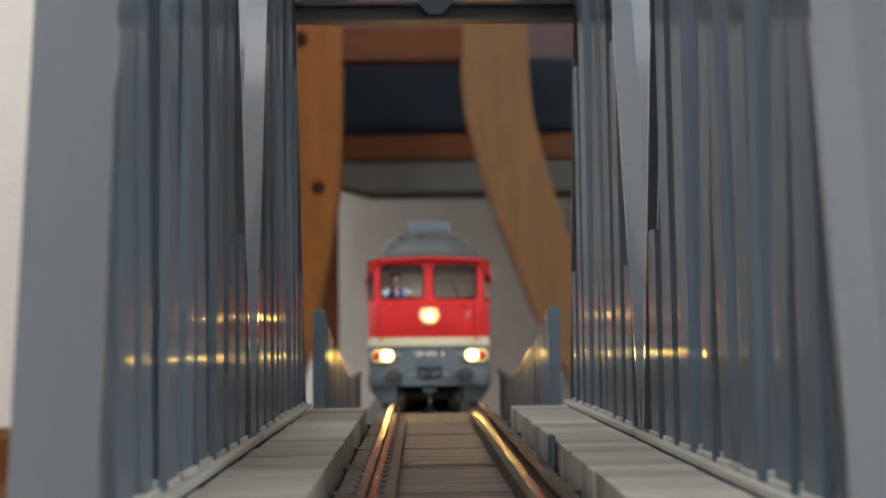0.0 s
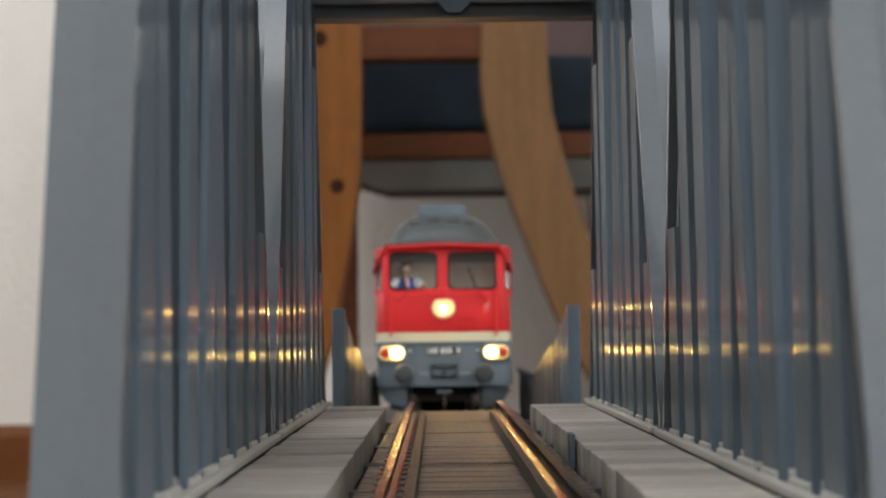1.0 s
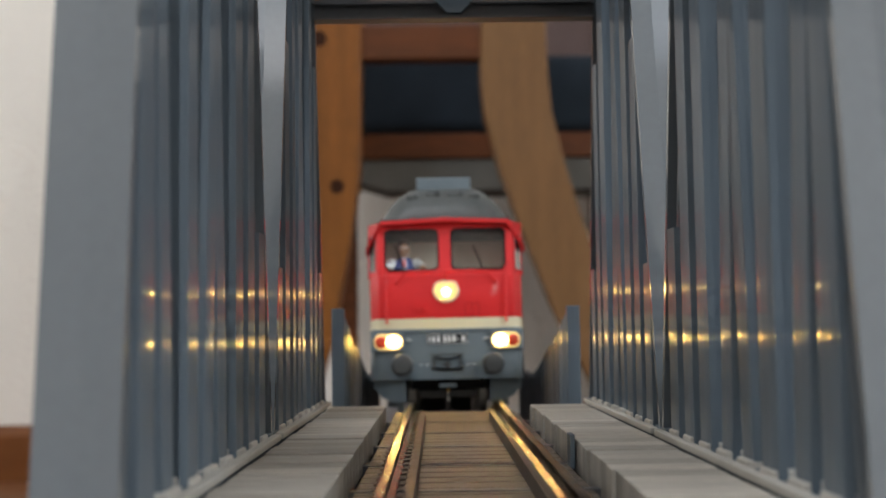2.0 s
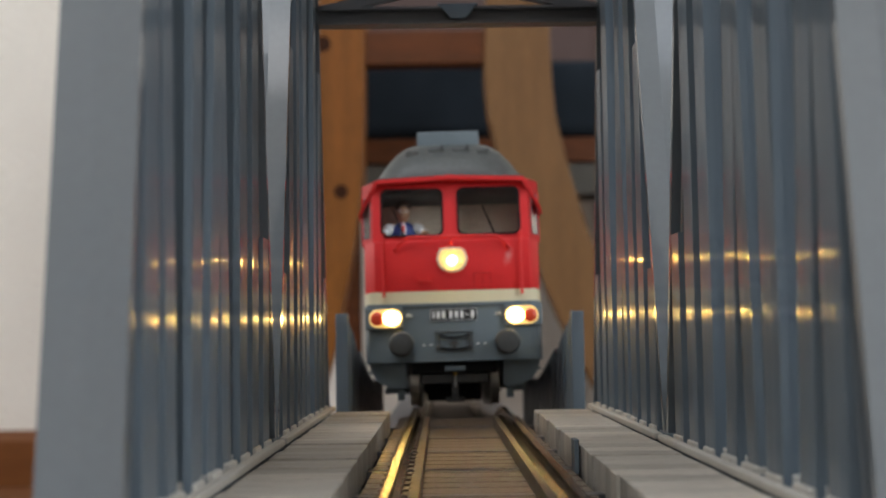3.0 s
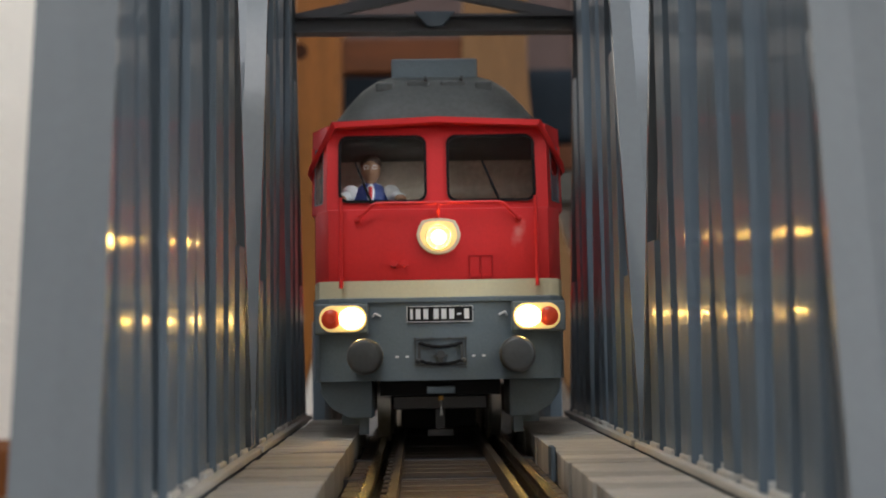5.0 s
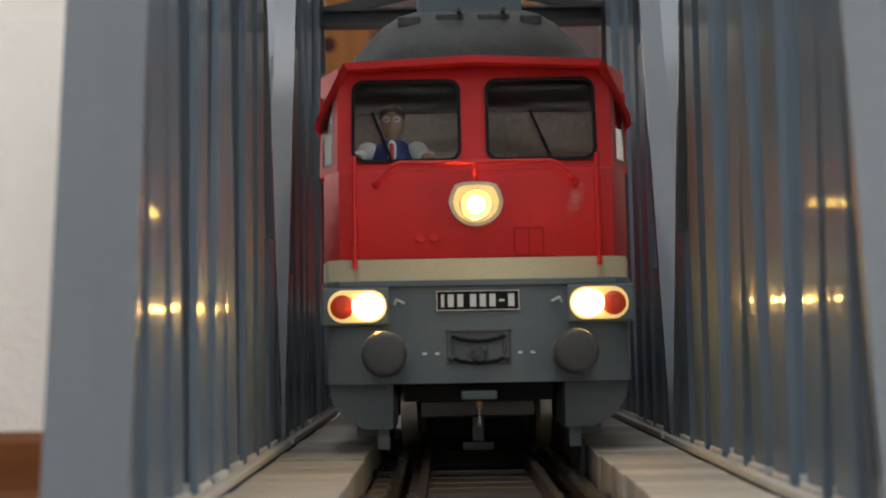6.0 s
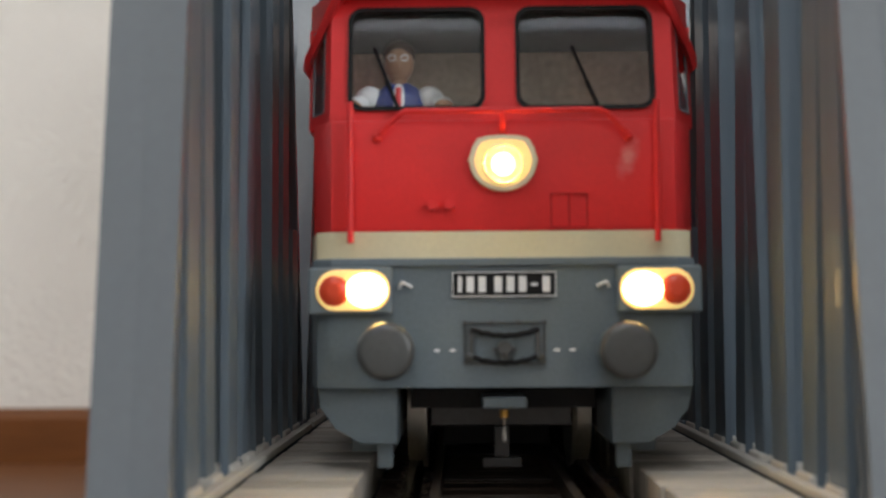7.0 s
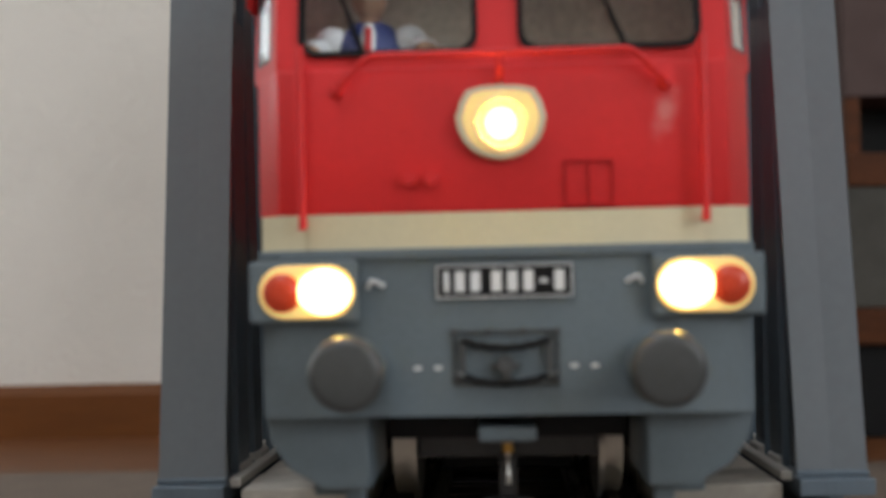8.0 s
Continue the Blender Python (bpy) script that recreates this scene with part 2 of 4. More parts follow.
def rounded(x0, x1, z0, z1, r, seg=5):
    pts = []
    for cx, cz, a0 in ((x1 - r, z0 + r, -90), (x1 - r, z1 - r, 0), (x0 + r, z1 - r, 90), (x0 + r, z0 + r, 180)):
        for k in range(seg + 1):
            a = radians(a0 + 90 * k / seg)
            pts.append((cx + r * math.cos(a), cz + r * math.sin(a)))
    return pts


# ---- room ----
FLOOR = -182.0
BACK = 1650.0


def slab(name, x0, x1, y0, y1, z0, z1, m, label, category):
    bm = bmesh.new()
    box(bm, x0, x1, y0, y1, z0, z1)
    return tagged(part(name, bm, m), label, category, kind="structure")


def wall_with_openings(name, along, u0, u1, v0, v1, t0, t1, holes, m, label):
    """A wall in blocks round its openings (u0, u1, v0, v1); along is the axis that it runs along."""
    bm = bmesh.new()
    us = sorted({u0, u1, *[h[0] for h in holes], *[h[1] for h in holes]})
    for a0, a1 in zip(us[:-1], us[1:]):
        cuts = sorted((h[2], h[3]) for h in holes if h[0] <= a0 and h[1] >= a1)
        low = v0
        for b0, b1 in cuts + [(v1, v1)]:
            if along == "x":
                box(bm, a0, a1, t0, t1, low, b0)
            else:
                box(bm, t0, t1, a0, a1, low, b0)
            low = b1
    return tagged(part(name, bm, m), label, "wall", kind="structure")


slab("floor", -2100, 2100, -2100, BACK + 100, FLOOR - 60, FLOOR - 4, FLOORWOOD, "brown wooden floorboards running along the wall", "floor")
floor_ob = bpy.data.objects["floor"]
for k in range(9):
    for q in range(4):
        bm = bmesh.new()
        x0 = -2000 + q * 1000 + (k % 3) * 150 - 150
        box(bm, max(-1999, x0), min(1999, x0 + 998.5), BACK - (k + 1) * 92, BACK - k * 92 - 1.5, FLOOR - 3.9, FLOOR, 0.6)
        part("floorboard", bm, FLOORWOOD, floor_ob)
slab("wall_back", -2100, 2100, BACK, BACK + 100, FLOOR - 4, 2350, STUCCO, "white textured stucco wall above brown skirting", "wall")
wall_with_openings("wall_left", "y", -2000, BACK, FLOOR - 4, 2350, -2100, -2000, [(650, 1550, 500, 1800)], STUCCO, "white stucco side wall with a window opening")
wall_with_openings("wall_front", "x", -2000, 2000, FLOOR - 4, 2350, -2100, -2000, [(-900, 700, 1820, 2150)], STUCCO, "white stucco wall with a high window strip")
wall_with_openings("wall_right", "y", -2100, BACK, FLOOR - 4, 2350, 2000, 2100, [(-1900, -1100, 350, 1650)], STUCCO, "white stucco side wall with a narrow window")
bm = bmesh.new()
for cx0, cx1, cy0, cy1 in ((-2100, -1000, -2100, BACK + 100), (100, 2100, -2100, BACK + 100), (-1000, 100, -2100, -1250), (-1000, 100, -350, BACK + 100)):
    box(bm, cx0, cx1, cy0, cy1, 2350, 2450)
tagged(part("ceiling", bm, CEIL), "plain white painted ceiling with a skylight opening", "ceiling", kind="structure")
bm = bmesh.new()
prism(bm, [(BACK - 16, FLOOR), (BACK, FLOOR), (BACK, FLOOR + 76), (BACK - 9, FLOOR + 76), (BACK - 16, FLOOR + 62)], -1999, 1999, "x")
tagged(part("baseboard", bm, SKIRT), "reddish brown wooden skirting board along the wall", "skirting", kind="structure")


def rug():
    bm = bmesh.new()
    box(bm, -1500, 1500, -1500, 1270, FLOOR + 0.5, FLOOR + 7, 2)
    for k in range(60):
        x = -1480 + k * 50
        box(bm, x, x + 30, 1270, 1286, FLOOR + 0.5, FLOOR + 3)
    tagged(part("rug", bm, RUGMAT), "beige woven rug with a short fringe on the floorboards", "rug")


rug()


# ---- bridge ----
INNER, OUTER, DECK, TOP, PORTAL = 23.5, 29.1, 1.2, 75.0, 68.2
NEAR, JOINT, FAR = 68.3, 138.5, 206.5


def h_outline(width, depth, web=0.9, t=0.8):
    """An H section whose outer flange faces bulge a little and whose edges are eased."""
    a, b = width / 2, web / 2
    def face(x, out, d):
        return [(x + out * 0.09 * (1 - (k / 3) ** 2) - out * 0.09, d * a * k / 3) for k in range(-3, 4)]
    inner, outer = face(0, -1, 1), face(depth, 1, 1)
    return inner[::-1] + [(t, -a), (t, -b), (depth - t, -b), (depth - t, -a)] + outer + [(depth - t, a), (depth - t, b), (t, b), (t, a)]


def h_post(width, depth, z0, z1, lean=0.0):
    """An upright H section, its flanges across x, that may lean along y."""
    bm = bmesh.new()
    for v in prism(bm, h_outline(width, depth), z0, z1, "z"):
        v.co.y += lean * (v.co.z - z0)
    return bm


def truss_span(y0, y1, lean0, lean1, label):
    span = tagged(new("truss_span"), label, "bridge", "truss spans of the bridge")
    span.location = (0, y0 * MM, 0)
    length = y1 - y0
    zb = DECK + 0.4
    count = 9
    step = length / count
    posts = mesh_of("post", h_post(4.5, 5.6, zb, TOP), STEEL, True)
    fan = {}
    for sgn in (-1, 1):
        fan[sgn] = mesh_of("diagonal", h_post(4.0, 5.2, zb, TOP, sgn * 5.2 / (TOP - zb)), STEEL, True)
    foot_bm = bmesh.new()
    box(foot_bm, -0.3, 5.9, -2.0, 2.0, 0, 0.9, 0.2)
    foot = mesh_of("foot", foot_bm, FOOT)
    for side in (-1, 1):
        x_in = side * INNER
        # bottom chord: flange, web below, pale edge strip
        bm = bmesh.new()
        a, b = sorted((x_in, side * OUTER))
        box(bm, a - 0.2, b + 0.2, -1.5, length + 1.0, DECK - 1.0, DECK + 0.4, 0.15)
        box(bm, (a + b) / 2 - 0.6, (a + b) / 2 + 0.6, -0.8, length + 0.5, DECK - 9, DECK - 1.0)
        box(bm, a + 0.5, b - 0.5, -0.8, length + 0.5, DECK - 10, DECK - 9)
        part("bottom_chord", bm, STEEL, span)
        bm = bmesh.new()
        box(bm, *sorted((x_in - side * 1.1, x_in - side * 0.1)), 1.0, length - 0.5, DECK - 0.1, DECK + 0.7, 0.15)
        part("edge_strip", bm, FOOT, span, "pale edge strip")
        # top chord
        bm = bmesh.new()
        box(bm, a, b, lean0 * TOP - 1, length - lean1 * TOP + 1, TOP, TOP + 1.2, 0.2)
        box(bm, a + 1, b - 1, lean0 * TOP, length - lean1 * TOP, TOP + 1.2, TOP + 4, 0.2)
        part("top_chord", bm, STEEL, span)
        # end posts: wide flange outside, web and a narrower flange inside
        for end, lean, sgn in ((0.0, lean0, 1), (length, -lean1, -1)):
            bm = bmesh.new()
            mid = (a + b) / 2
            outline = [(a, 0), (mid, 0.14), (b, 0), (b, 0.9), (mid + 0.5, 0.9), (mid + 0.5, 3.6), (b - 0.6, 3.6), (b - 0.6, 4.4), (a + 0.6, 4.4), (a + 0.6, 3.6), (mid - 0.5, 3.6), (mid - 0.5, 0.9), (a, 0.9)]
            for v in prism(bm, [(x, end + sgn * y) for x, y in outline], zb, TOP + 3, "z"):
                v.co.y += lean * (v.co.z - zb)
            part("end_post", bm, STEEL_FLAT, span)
            bm = bmesh.new()
            yy = sorted((end - sgn * 0.25, end + sgn * 3.0))
            box(bm, a - 0.1, b + 0.1, yy[0], yy[1], DECK + 0.4, DECK + 0.9, 0.12)
            part("shoe_plate", bm, STEEL, span)
        # verticals and diagonals
        for k in range(1, count):
            y = k * step
            reach = min((y - 2.5) / lean0, (length - y - 2.5) / lean1) + zb
            if reach < TOP:
                ob = part("post", h_post(4.5, 5.6, zb, reach), STEEL, span, "", True)
                ob.location = ((x_in if side > 0 else -OUTER) * MM, y * MM, 0)
            else:
                kind = k % 3
                if kind == 0:
                    ob = piece("post", posts, span, x_in if side > 0 else -OUTER, y, 0)
                else:
                    ob = piece("diagonal", fan[1 if kind == 1 else -1], span, (x_in + 0.25) if side > 0 else (-OUTER + 0.15), y, 0)
                ob.rotation_euler = (0, 0, radians(random.uniform(-2.5, 2.5)))
            piece("foot", foot, span, x_in if side > 0 else -OUTER, y, DECK + 0.3)
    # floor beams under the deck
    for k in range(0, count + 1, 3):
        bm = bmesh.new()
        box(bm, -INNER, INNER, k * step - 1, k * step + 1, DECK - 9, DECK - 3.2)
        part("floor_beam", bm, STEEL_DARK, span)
    # portal beams with knee braces and the added, unseen bracing of the top
    for end in (lean0 * PORTAL, length - lean1 * PORTAL):
        bm = bmesh.new()
        p = PORTAL
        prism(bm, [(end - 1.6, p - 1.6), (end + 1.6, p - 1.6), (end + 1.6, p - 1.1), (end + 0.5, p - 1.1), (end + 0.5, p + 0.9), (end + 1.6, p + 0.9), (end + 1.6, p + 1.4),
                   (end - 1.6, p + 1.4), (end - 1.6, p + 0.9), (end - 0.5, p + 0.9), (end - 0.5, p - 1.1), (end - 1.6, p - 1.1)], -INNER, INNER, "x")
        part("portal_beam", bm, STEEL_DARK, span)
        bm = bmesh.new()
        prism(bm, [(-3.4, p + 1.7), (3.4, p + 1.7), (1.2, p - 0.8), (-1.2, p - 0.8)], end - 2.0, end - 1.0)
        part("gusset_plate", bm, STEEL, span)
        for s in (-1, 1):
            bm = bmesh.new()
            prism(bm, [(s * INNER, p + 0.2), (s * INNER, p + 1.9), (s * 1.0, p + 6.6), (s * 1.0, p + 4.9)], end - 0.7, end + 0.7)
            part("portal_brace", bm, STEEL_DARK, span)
    # Dense top bracing, out of view, added to block light from overhead.
    steps = 6
    l0, l1 = lean0 * TOP, length - lean1 * TOP
    for k in range(steps + 1):
        y = l0 + (l1 - l0) * k / steps
        if 0 < k < steps:
            bm = bmesh.new()
            box(bm, -INNER, INNER, y - 1.1, y + 1.1, TOP + 1.3, TOP + 2.6, 0.15)
            part("shading_cross_beam", bm, STEEL_DARK, span)
        if k == steps:
            break
        ya, yb = y, l0 + (l1 - l0) * (k + 1) / steps
        for s in (-1, 1):
            bm = bmesh.new()
            vs = box(bm, -1.3, 1.3, 0, 1, TOP + 2.7 + 0.8 * (s > 0), TOP + 3.4 + 0.8 * (s > 0))
            for v in vs:
                f = v.co.y
                v.co.y = ya + (yb - ya) * f
                v.co.x += s * INNER * (1 - 2 * f)
            part("shading_top_brace", bm, STEEL_DARK, span)
    return span


truss_span(NEAR, JOINT - 0.5, 0.13, 0.22, "grey plastic truss bridge span with leaning end posts")
truss_span(JOINT + 0.5, FAR, 0.24, 0.22, "grey plastic truss bridge span standing behind the first one")


def bridge_deck():
    deck = tagged(new("bridge_deck"), "grey bridge deck plate carrying the walkways and track", "bridge deck")
    bm = bmesh.new()
    box(bm, -INNER + 0.3, INNER - 0.3, NEAR - 1, FAR + 1, DECK - 7.5, DECK - 5.2, 0.2)
    part("deck_plate", bm, STEEL, deck)
    bm = bmesh.new()
    box(bm, -INNER + 0.3, INNER - 0.3, NEAR - 1.6, NEAR - 1.05, DECK - 12, DECK - 2.5, 0.1)
    part("fascia", bm, STEEL, deck)
    return deck


bridge_deck()


def pier(y, z_top):
    p = tagged(new("bridge_pier"), "grey stone-coloured pier under the bridge, on the rug", "pier", "piers under the bridge")
    p.location = (0, y * MM, 0)
    bm = bmesh.new()
    prism(bm, [(-24, FLOOR + 7), (24, FLOOR + 7), (20, z_top - 6), (-20, z_top - 6)], -9, 9, bevel=0.6)
    part("shaft", bm, FOOT, p)
    bm = bmesh.new()
    box(bm, -27, 27, -11, 11, z_top - 6, z_top, 0.6)
    part("cap", bm, FOOT, p)


pier(NEAR + 9, DECK - 10)
pier(JOINT, DECK - 10)
pier(FAR - 9, DECK - 10)


def walkway(side):
    w = tagged(new("walkway"), "pale weathered plank walkway beside the track on the bridge", "walkway", "walkways of the bridge")
    a, b = sorted((side * 12.6, side * 22.3))
    meshes = []
    for k in range(4):
        bm = bmesh.new()
        box(bm, a + random.uniform(-0.15, 0.15), b, -2.02, 2.02, -3.9, random.uniform(-0.08, 0.08), 0.12)
        meshes.append(mesh_of("plank", bm, PLANK))
    n = int((FAR - NEAR) / 4.5)
    for k in range(n):
        y = NEAR + 2.3 + k * 4.5
        piece("plank", meshes[k % 4], w, 0, y, DECK - 0.2 + random.uniform(-0.06, 0.06))
    for x in (a + 0.8, b - 2.0):
        bm = bmesh.new()
        box(bm, x, x + 1.2, NEAR, FAR, DECK - 5.2, DECK - 4.2)
        part("bearer", bm, STEEL_DARK, w)
    if side > 0:
        bm = bmesh.new()
        box(bm, a - 0.7, a - 0.1, 134, 137, DECK - 3.5, DECK + 0.5, 0.1)
        part("clip", bm, STEEL, w, "dark clip")


walkway(-1)
walkway(1)


# ---- track ----
def track_height(y):
    def smooth(t):
        t = min(1, max(0, t))
        return t * t * (3 - 2 * t)
    return -9.6 * smooth((y - 230) / 75) - 0.004 * max(0, y - 320)


def swept(profile, ys, name, m, parent, x=0.0, wobble=0.0):
    bm = bmesh.new()
    rows = []
    for i, y in enumerate(ys):
        dx = wobble * math.sin(i * 1.7)
        rows.append([bm.verts.new((x + px + dx, y, pz + track_height(y))) for px, pz in profile])
    n = len(profile)
    for r0, r1 in zip(rows[:-1], rows[1:]):
        for i in range(n):
            bm.faces.new((r0[i], r0[(i + 1) % n], r1[(i + 1) % n], r1[i]))
    bm.faces.new(rows[0])
    bm.faces.new(rows[-1][::-1])
    bmesh.ops.recalc_face_normals(bm, faces=bm.faces)
    return part(name, bm, m, parent)


def track():
    t = tagged(new("railway_track"), "brown-sleepered model railway track with shiny rails, sloping down beyond the bridge", "track")
    ys = [NEAR - 3 + 6 * k for k in range(100)]
    rail = [(-0.45, 0), (0.45, 0), (0.48, -0.5), (0.2, -0.7), (0.2, -1.7), (1.0, -2.1), (-1.0, -2.1), (-0.2, -1.7), (-0.2, -0.7), (-0.48, -0.5)]
    for s in (-1, 1):
        swept(rail, ys, "rail", RAIL, t, s * 8.7, 0.06)
        swept([(-0.4, -0.3), (0.4, -0.3), (0.4, -2.1), (-0.4, -2.1)], ys[:25], "guard_rail", RAIL_SIDE, t, s * 6.1)
    swept([(-12.0, -2.25), (12.0, -2.25), (12.4, -4.2), (-12.4, -4.2)], ys, "track_bed", BED, t)
    bm = bmesh.new()
    box(bm, -12.0, 12.0, -2.05, 2.05, -1.2, 0, 0.1)
    for s in (-1, 1):
        for q in (-1.3, 1.3):
            box(bm, s * 8.7 + q - 0.3, s * 8.7 + q + 0.3, -0.5, 0.5, 0, 0.25)
    me = mesh_of("sleeper", bm, SLEEPER)
    for k in range(115):
        y = NEAR - 1 + 4.7 * k
        piece("sleeper", me, t, 0, y, track_height(y) - 2.1)


track()


def approach():
    """The ramp beyond the bridge: low girders of upright slats along both sides."""
    a = tagged(new("approach_ramp"), "dark approach ramp with low slatted side girders", "ramp")
    ys = [FAR + 3 + 6 * k for k in range(70)]
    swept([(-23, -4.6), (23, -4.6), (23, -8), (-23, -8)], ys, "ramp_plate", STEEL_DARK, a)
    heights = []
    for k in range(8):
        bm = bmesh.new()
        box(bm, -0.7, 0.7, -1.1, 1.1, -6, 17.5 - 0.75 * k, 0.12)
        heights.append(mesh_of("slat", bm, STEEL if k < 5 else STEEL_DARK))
    bm = bmesh.new()
    box(bm, -1.2, 1.2, -0.8, 0.8, -6, 18.5, 0.15)
    tall = mesh_of("end_slat", bm, STEEL)
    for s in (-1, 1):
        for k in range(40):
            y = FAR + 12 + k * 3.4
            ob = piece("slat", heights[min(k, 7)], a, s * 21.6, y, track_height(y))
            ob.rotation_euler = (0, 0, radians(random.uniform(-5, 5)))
        piece("end_slat", tall, a, s * 21.8, FAR + 8, 0)
        swept([(-0.9, 11.4), (0.9, 11.4), (0.9, 12.4), (-0.9, 12.4)], [FAR + 40 + 6 * k for k in range(20)], "girder_rail", STEEL_DARK, a, s * 21.6)


approach()
pier(300, track_height(300) - 8)
pier(460, track_height(460) - 8)


# ---- furniture behind the railway ----
def pine_leg(bm, rows, y0, y1):
    """A sawn leg from rows of (z, x of one edge, x of the other edge)."""
    lo = [bm.verts.new((r[1], y, r[0])) for r in rows for y in (y0, y1)]
    hi = [bm.verts.new((r[2], y, r[0])) for r in rows for y in (y0, y1)]
    for k in range(len(rows) - 1):
        a, b = 2 * k, 2 * k + 2
        bm.faces.new((lo[a], hi[a], hi[b], lo[b]))
        bm.faces.new((lo[a + 1], lo[b + 1], hi[b + 1], hi[a + 1]))
        bm.faces.new((lo[a], lo[b], lo[b + 1], lo[a + 1]))
        bm.faces.new((hi[a], hi[a + 1], hi[b + 1], hi[b]))
    bm.faces.new((lo[0], lo[1], hi[1], hi[0]))
    bm.faces.new((lo[-2], hi[-2], hi[-1], lo[-1]))
    bmesh.ops.recalc_face_normals(bm, faces=bm.faces)
    bmesh.ops.bevel(bm, geom=list(bm.edges), offset=2.0, segments=2, affect="EDGES", profile=0.5)


CHAIR_Y = 1060.0


def pine_chair():
    c = tagged(new("pine_chair"), "varnished pine chair frame with curved legs and a knotty cross rail", "chair")
    c.location = (0, CHAIR_Y * MM, 0)
    left = [(FLOOR, -178, -140), (-40, -152, -110), (10, -137, -97), (36, -130, -92), (87, -122, -82), (138, -117, -74), (164, -116, -71), (215, -114, -70), (280, -112, -69), (420, -114, -70)]
    right = [(FLOOR, 200, 258), (-40, 138, 196), (29, 104, 162), (59, 92, 150), (111, 72, 131), (162, 55, 116), (214, 42, 104), (250, 39, 101), (290, 40, 100), (420, 46, 106)]
    bm = bmesh.new()
    pine_leg(bm, left, 0, 30)
    part("leg", bm, PINE, c)
    bm = bmesh.new()
    pine_leg(bm, right, 0, 30)
    part("leg", bm, PINE_PALE, c, "pale curved pine leg")
    bm = bmesh.new()
    box(bm, -71, 42, 4, 26, 264, 296, 1.5)
    part("cross_rail", bm, PINE_DARK, c, "reddish pine rail")
    for x, z, r in ((-92, 147, 6.5), (-108, 283, 7.5)):
        bm = bmesh.new()
        cyl(bm, (x, -0.1, z), r, 0.6, "y", 20)
        part("knot", bm, KNOT, c)
    # back stiles above the seat, with side rails
    for x in (-110, 62):
        bm = bmesh.new()
        box(bm, x, x + 40, 70, 98, 300, 420, 2)
        part("back_stile", bm, PINE, c)
        bm = bmesh.new()
        box(bm, x + 8, x + 30, 28, 72, 330, 360, 1.5)
        part("side_rail", bm, PINE, c)
    return c


pine_chair()


def cushion_mesh(x0, x1, y0, y1, z0, z1, r):
    bm = bmesh.new()
    box(bm, x0, x1, y0, y1, z0, z1)
    bmesh.ops.bevel(bm, geom=list(bm.edges), offset=r, segments=4, affect="EDGES", profile=0.5)
    return bm


def armchair():
    a = tagged(new("armchair"), "low armchair with dark blue seat, wooden seat rail and mauve arm", "armchair")
    a.location = (0, 1210 * MM, 0)
    part("seat_cushion", cushion_mesh(-135, 205, 0, 330, 221.5, 303, 14), NAVY, a, "dark blue seat cushion", True)
    part("backrest", cushion_mesh(-135, 205, 270, 380, 307, 620, 18), MAUVE, a, "mauve backrest", True)
    bm = bmesh.new()
    box(bm, -140, 205, 6, 30, 195, 221, 1.5)
    part("seat_rail", bm, PINE_DARK, a, "brown wooden rail")
    bm = bmesh.new()
    prism(bm, [(-54, 161), (205, 161), (205, 194.5), (-138, 194.5), (-110, 180), (-80, 169)], 10, 75, bevel=2)
    part("seat_base", bm, WEB, a, "grey fabric-covered base")
    part("arm", cushion_mesh(206, 292, 0, 380, FLOOR + 30, 282, 14), MAUVE, a, "mauve upholstered arm", True)
    for x, y in ((-135, 300), (215, 20), (270, 340), (215, 340)):
        bm = bmesh.new()
        box(bm, x, x + 30, y, y + 30, FLOOR + 0.5, FLOOR + 31 if x > 0 else 194, 1.5)
        part("leg", bm, PINE_DARK, a)
    return a


armchair()


def shelf_unit():
    s = tagged(new("shelf_unit"), "low brown wooden shelf unit with dark gaps beside the armchair", "shelf")
    s.location = (0, 1500 * MM, 0)
    def board(name, z0, z1, m, y0=0, y1=140, label=""):
        bm = bmesh.new()
        box(bm, 445, 900, y0, y1, z0, z1, 1.5)
        part(name, bm, m, s, label)
    board("top_board", 386, 410, PINE_DARK)
    board("upper_drawer", 255, 385, MAUVE, 4)
    board("shelf_board", 140, 182, PINE_DARK)
    board("lower_drawer", -15, 139, WEB, 4)
    board("bottom_board", -62, -16, PINE_DARK)
    board("plinth", FLOOR + 0.5, -63, BLACK, 20)
    bm = bmesh.new()
    box(bm, 445, 900, 130, 140, 183, 254)
    part("back_panel", bm, BLACK, s)
    for x in (446, 880):
        bm = bmesh.new()
        box(bm, x, x + 18, 6, 130, 182.5, 254.5)
        part("side_panel", bm, PINE_DARK, s)


shelf_unit()


# ---- locomotive (its front is at y = 0, its length runs along +y, rail top is z = 0) ----
def loft(bm, rings, idx=0, close=True):
    vs = [[bm.verts.new(p) for p in ring] for ring in rings]
    n = len(rings[0])
    for r0, r1 in zip(vs[:-1], vs[1:]):
        for i in range(n if close else n - 1):
            f = bm.faces.new((r0[i], r0[(i + 1) % n], r1[(i + 1) % n], r1[i]))
            f.material_index = idx
    return vs


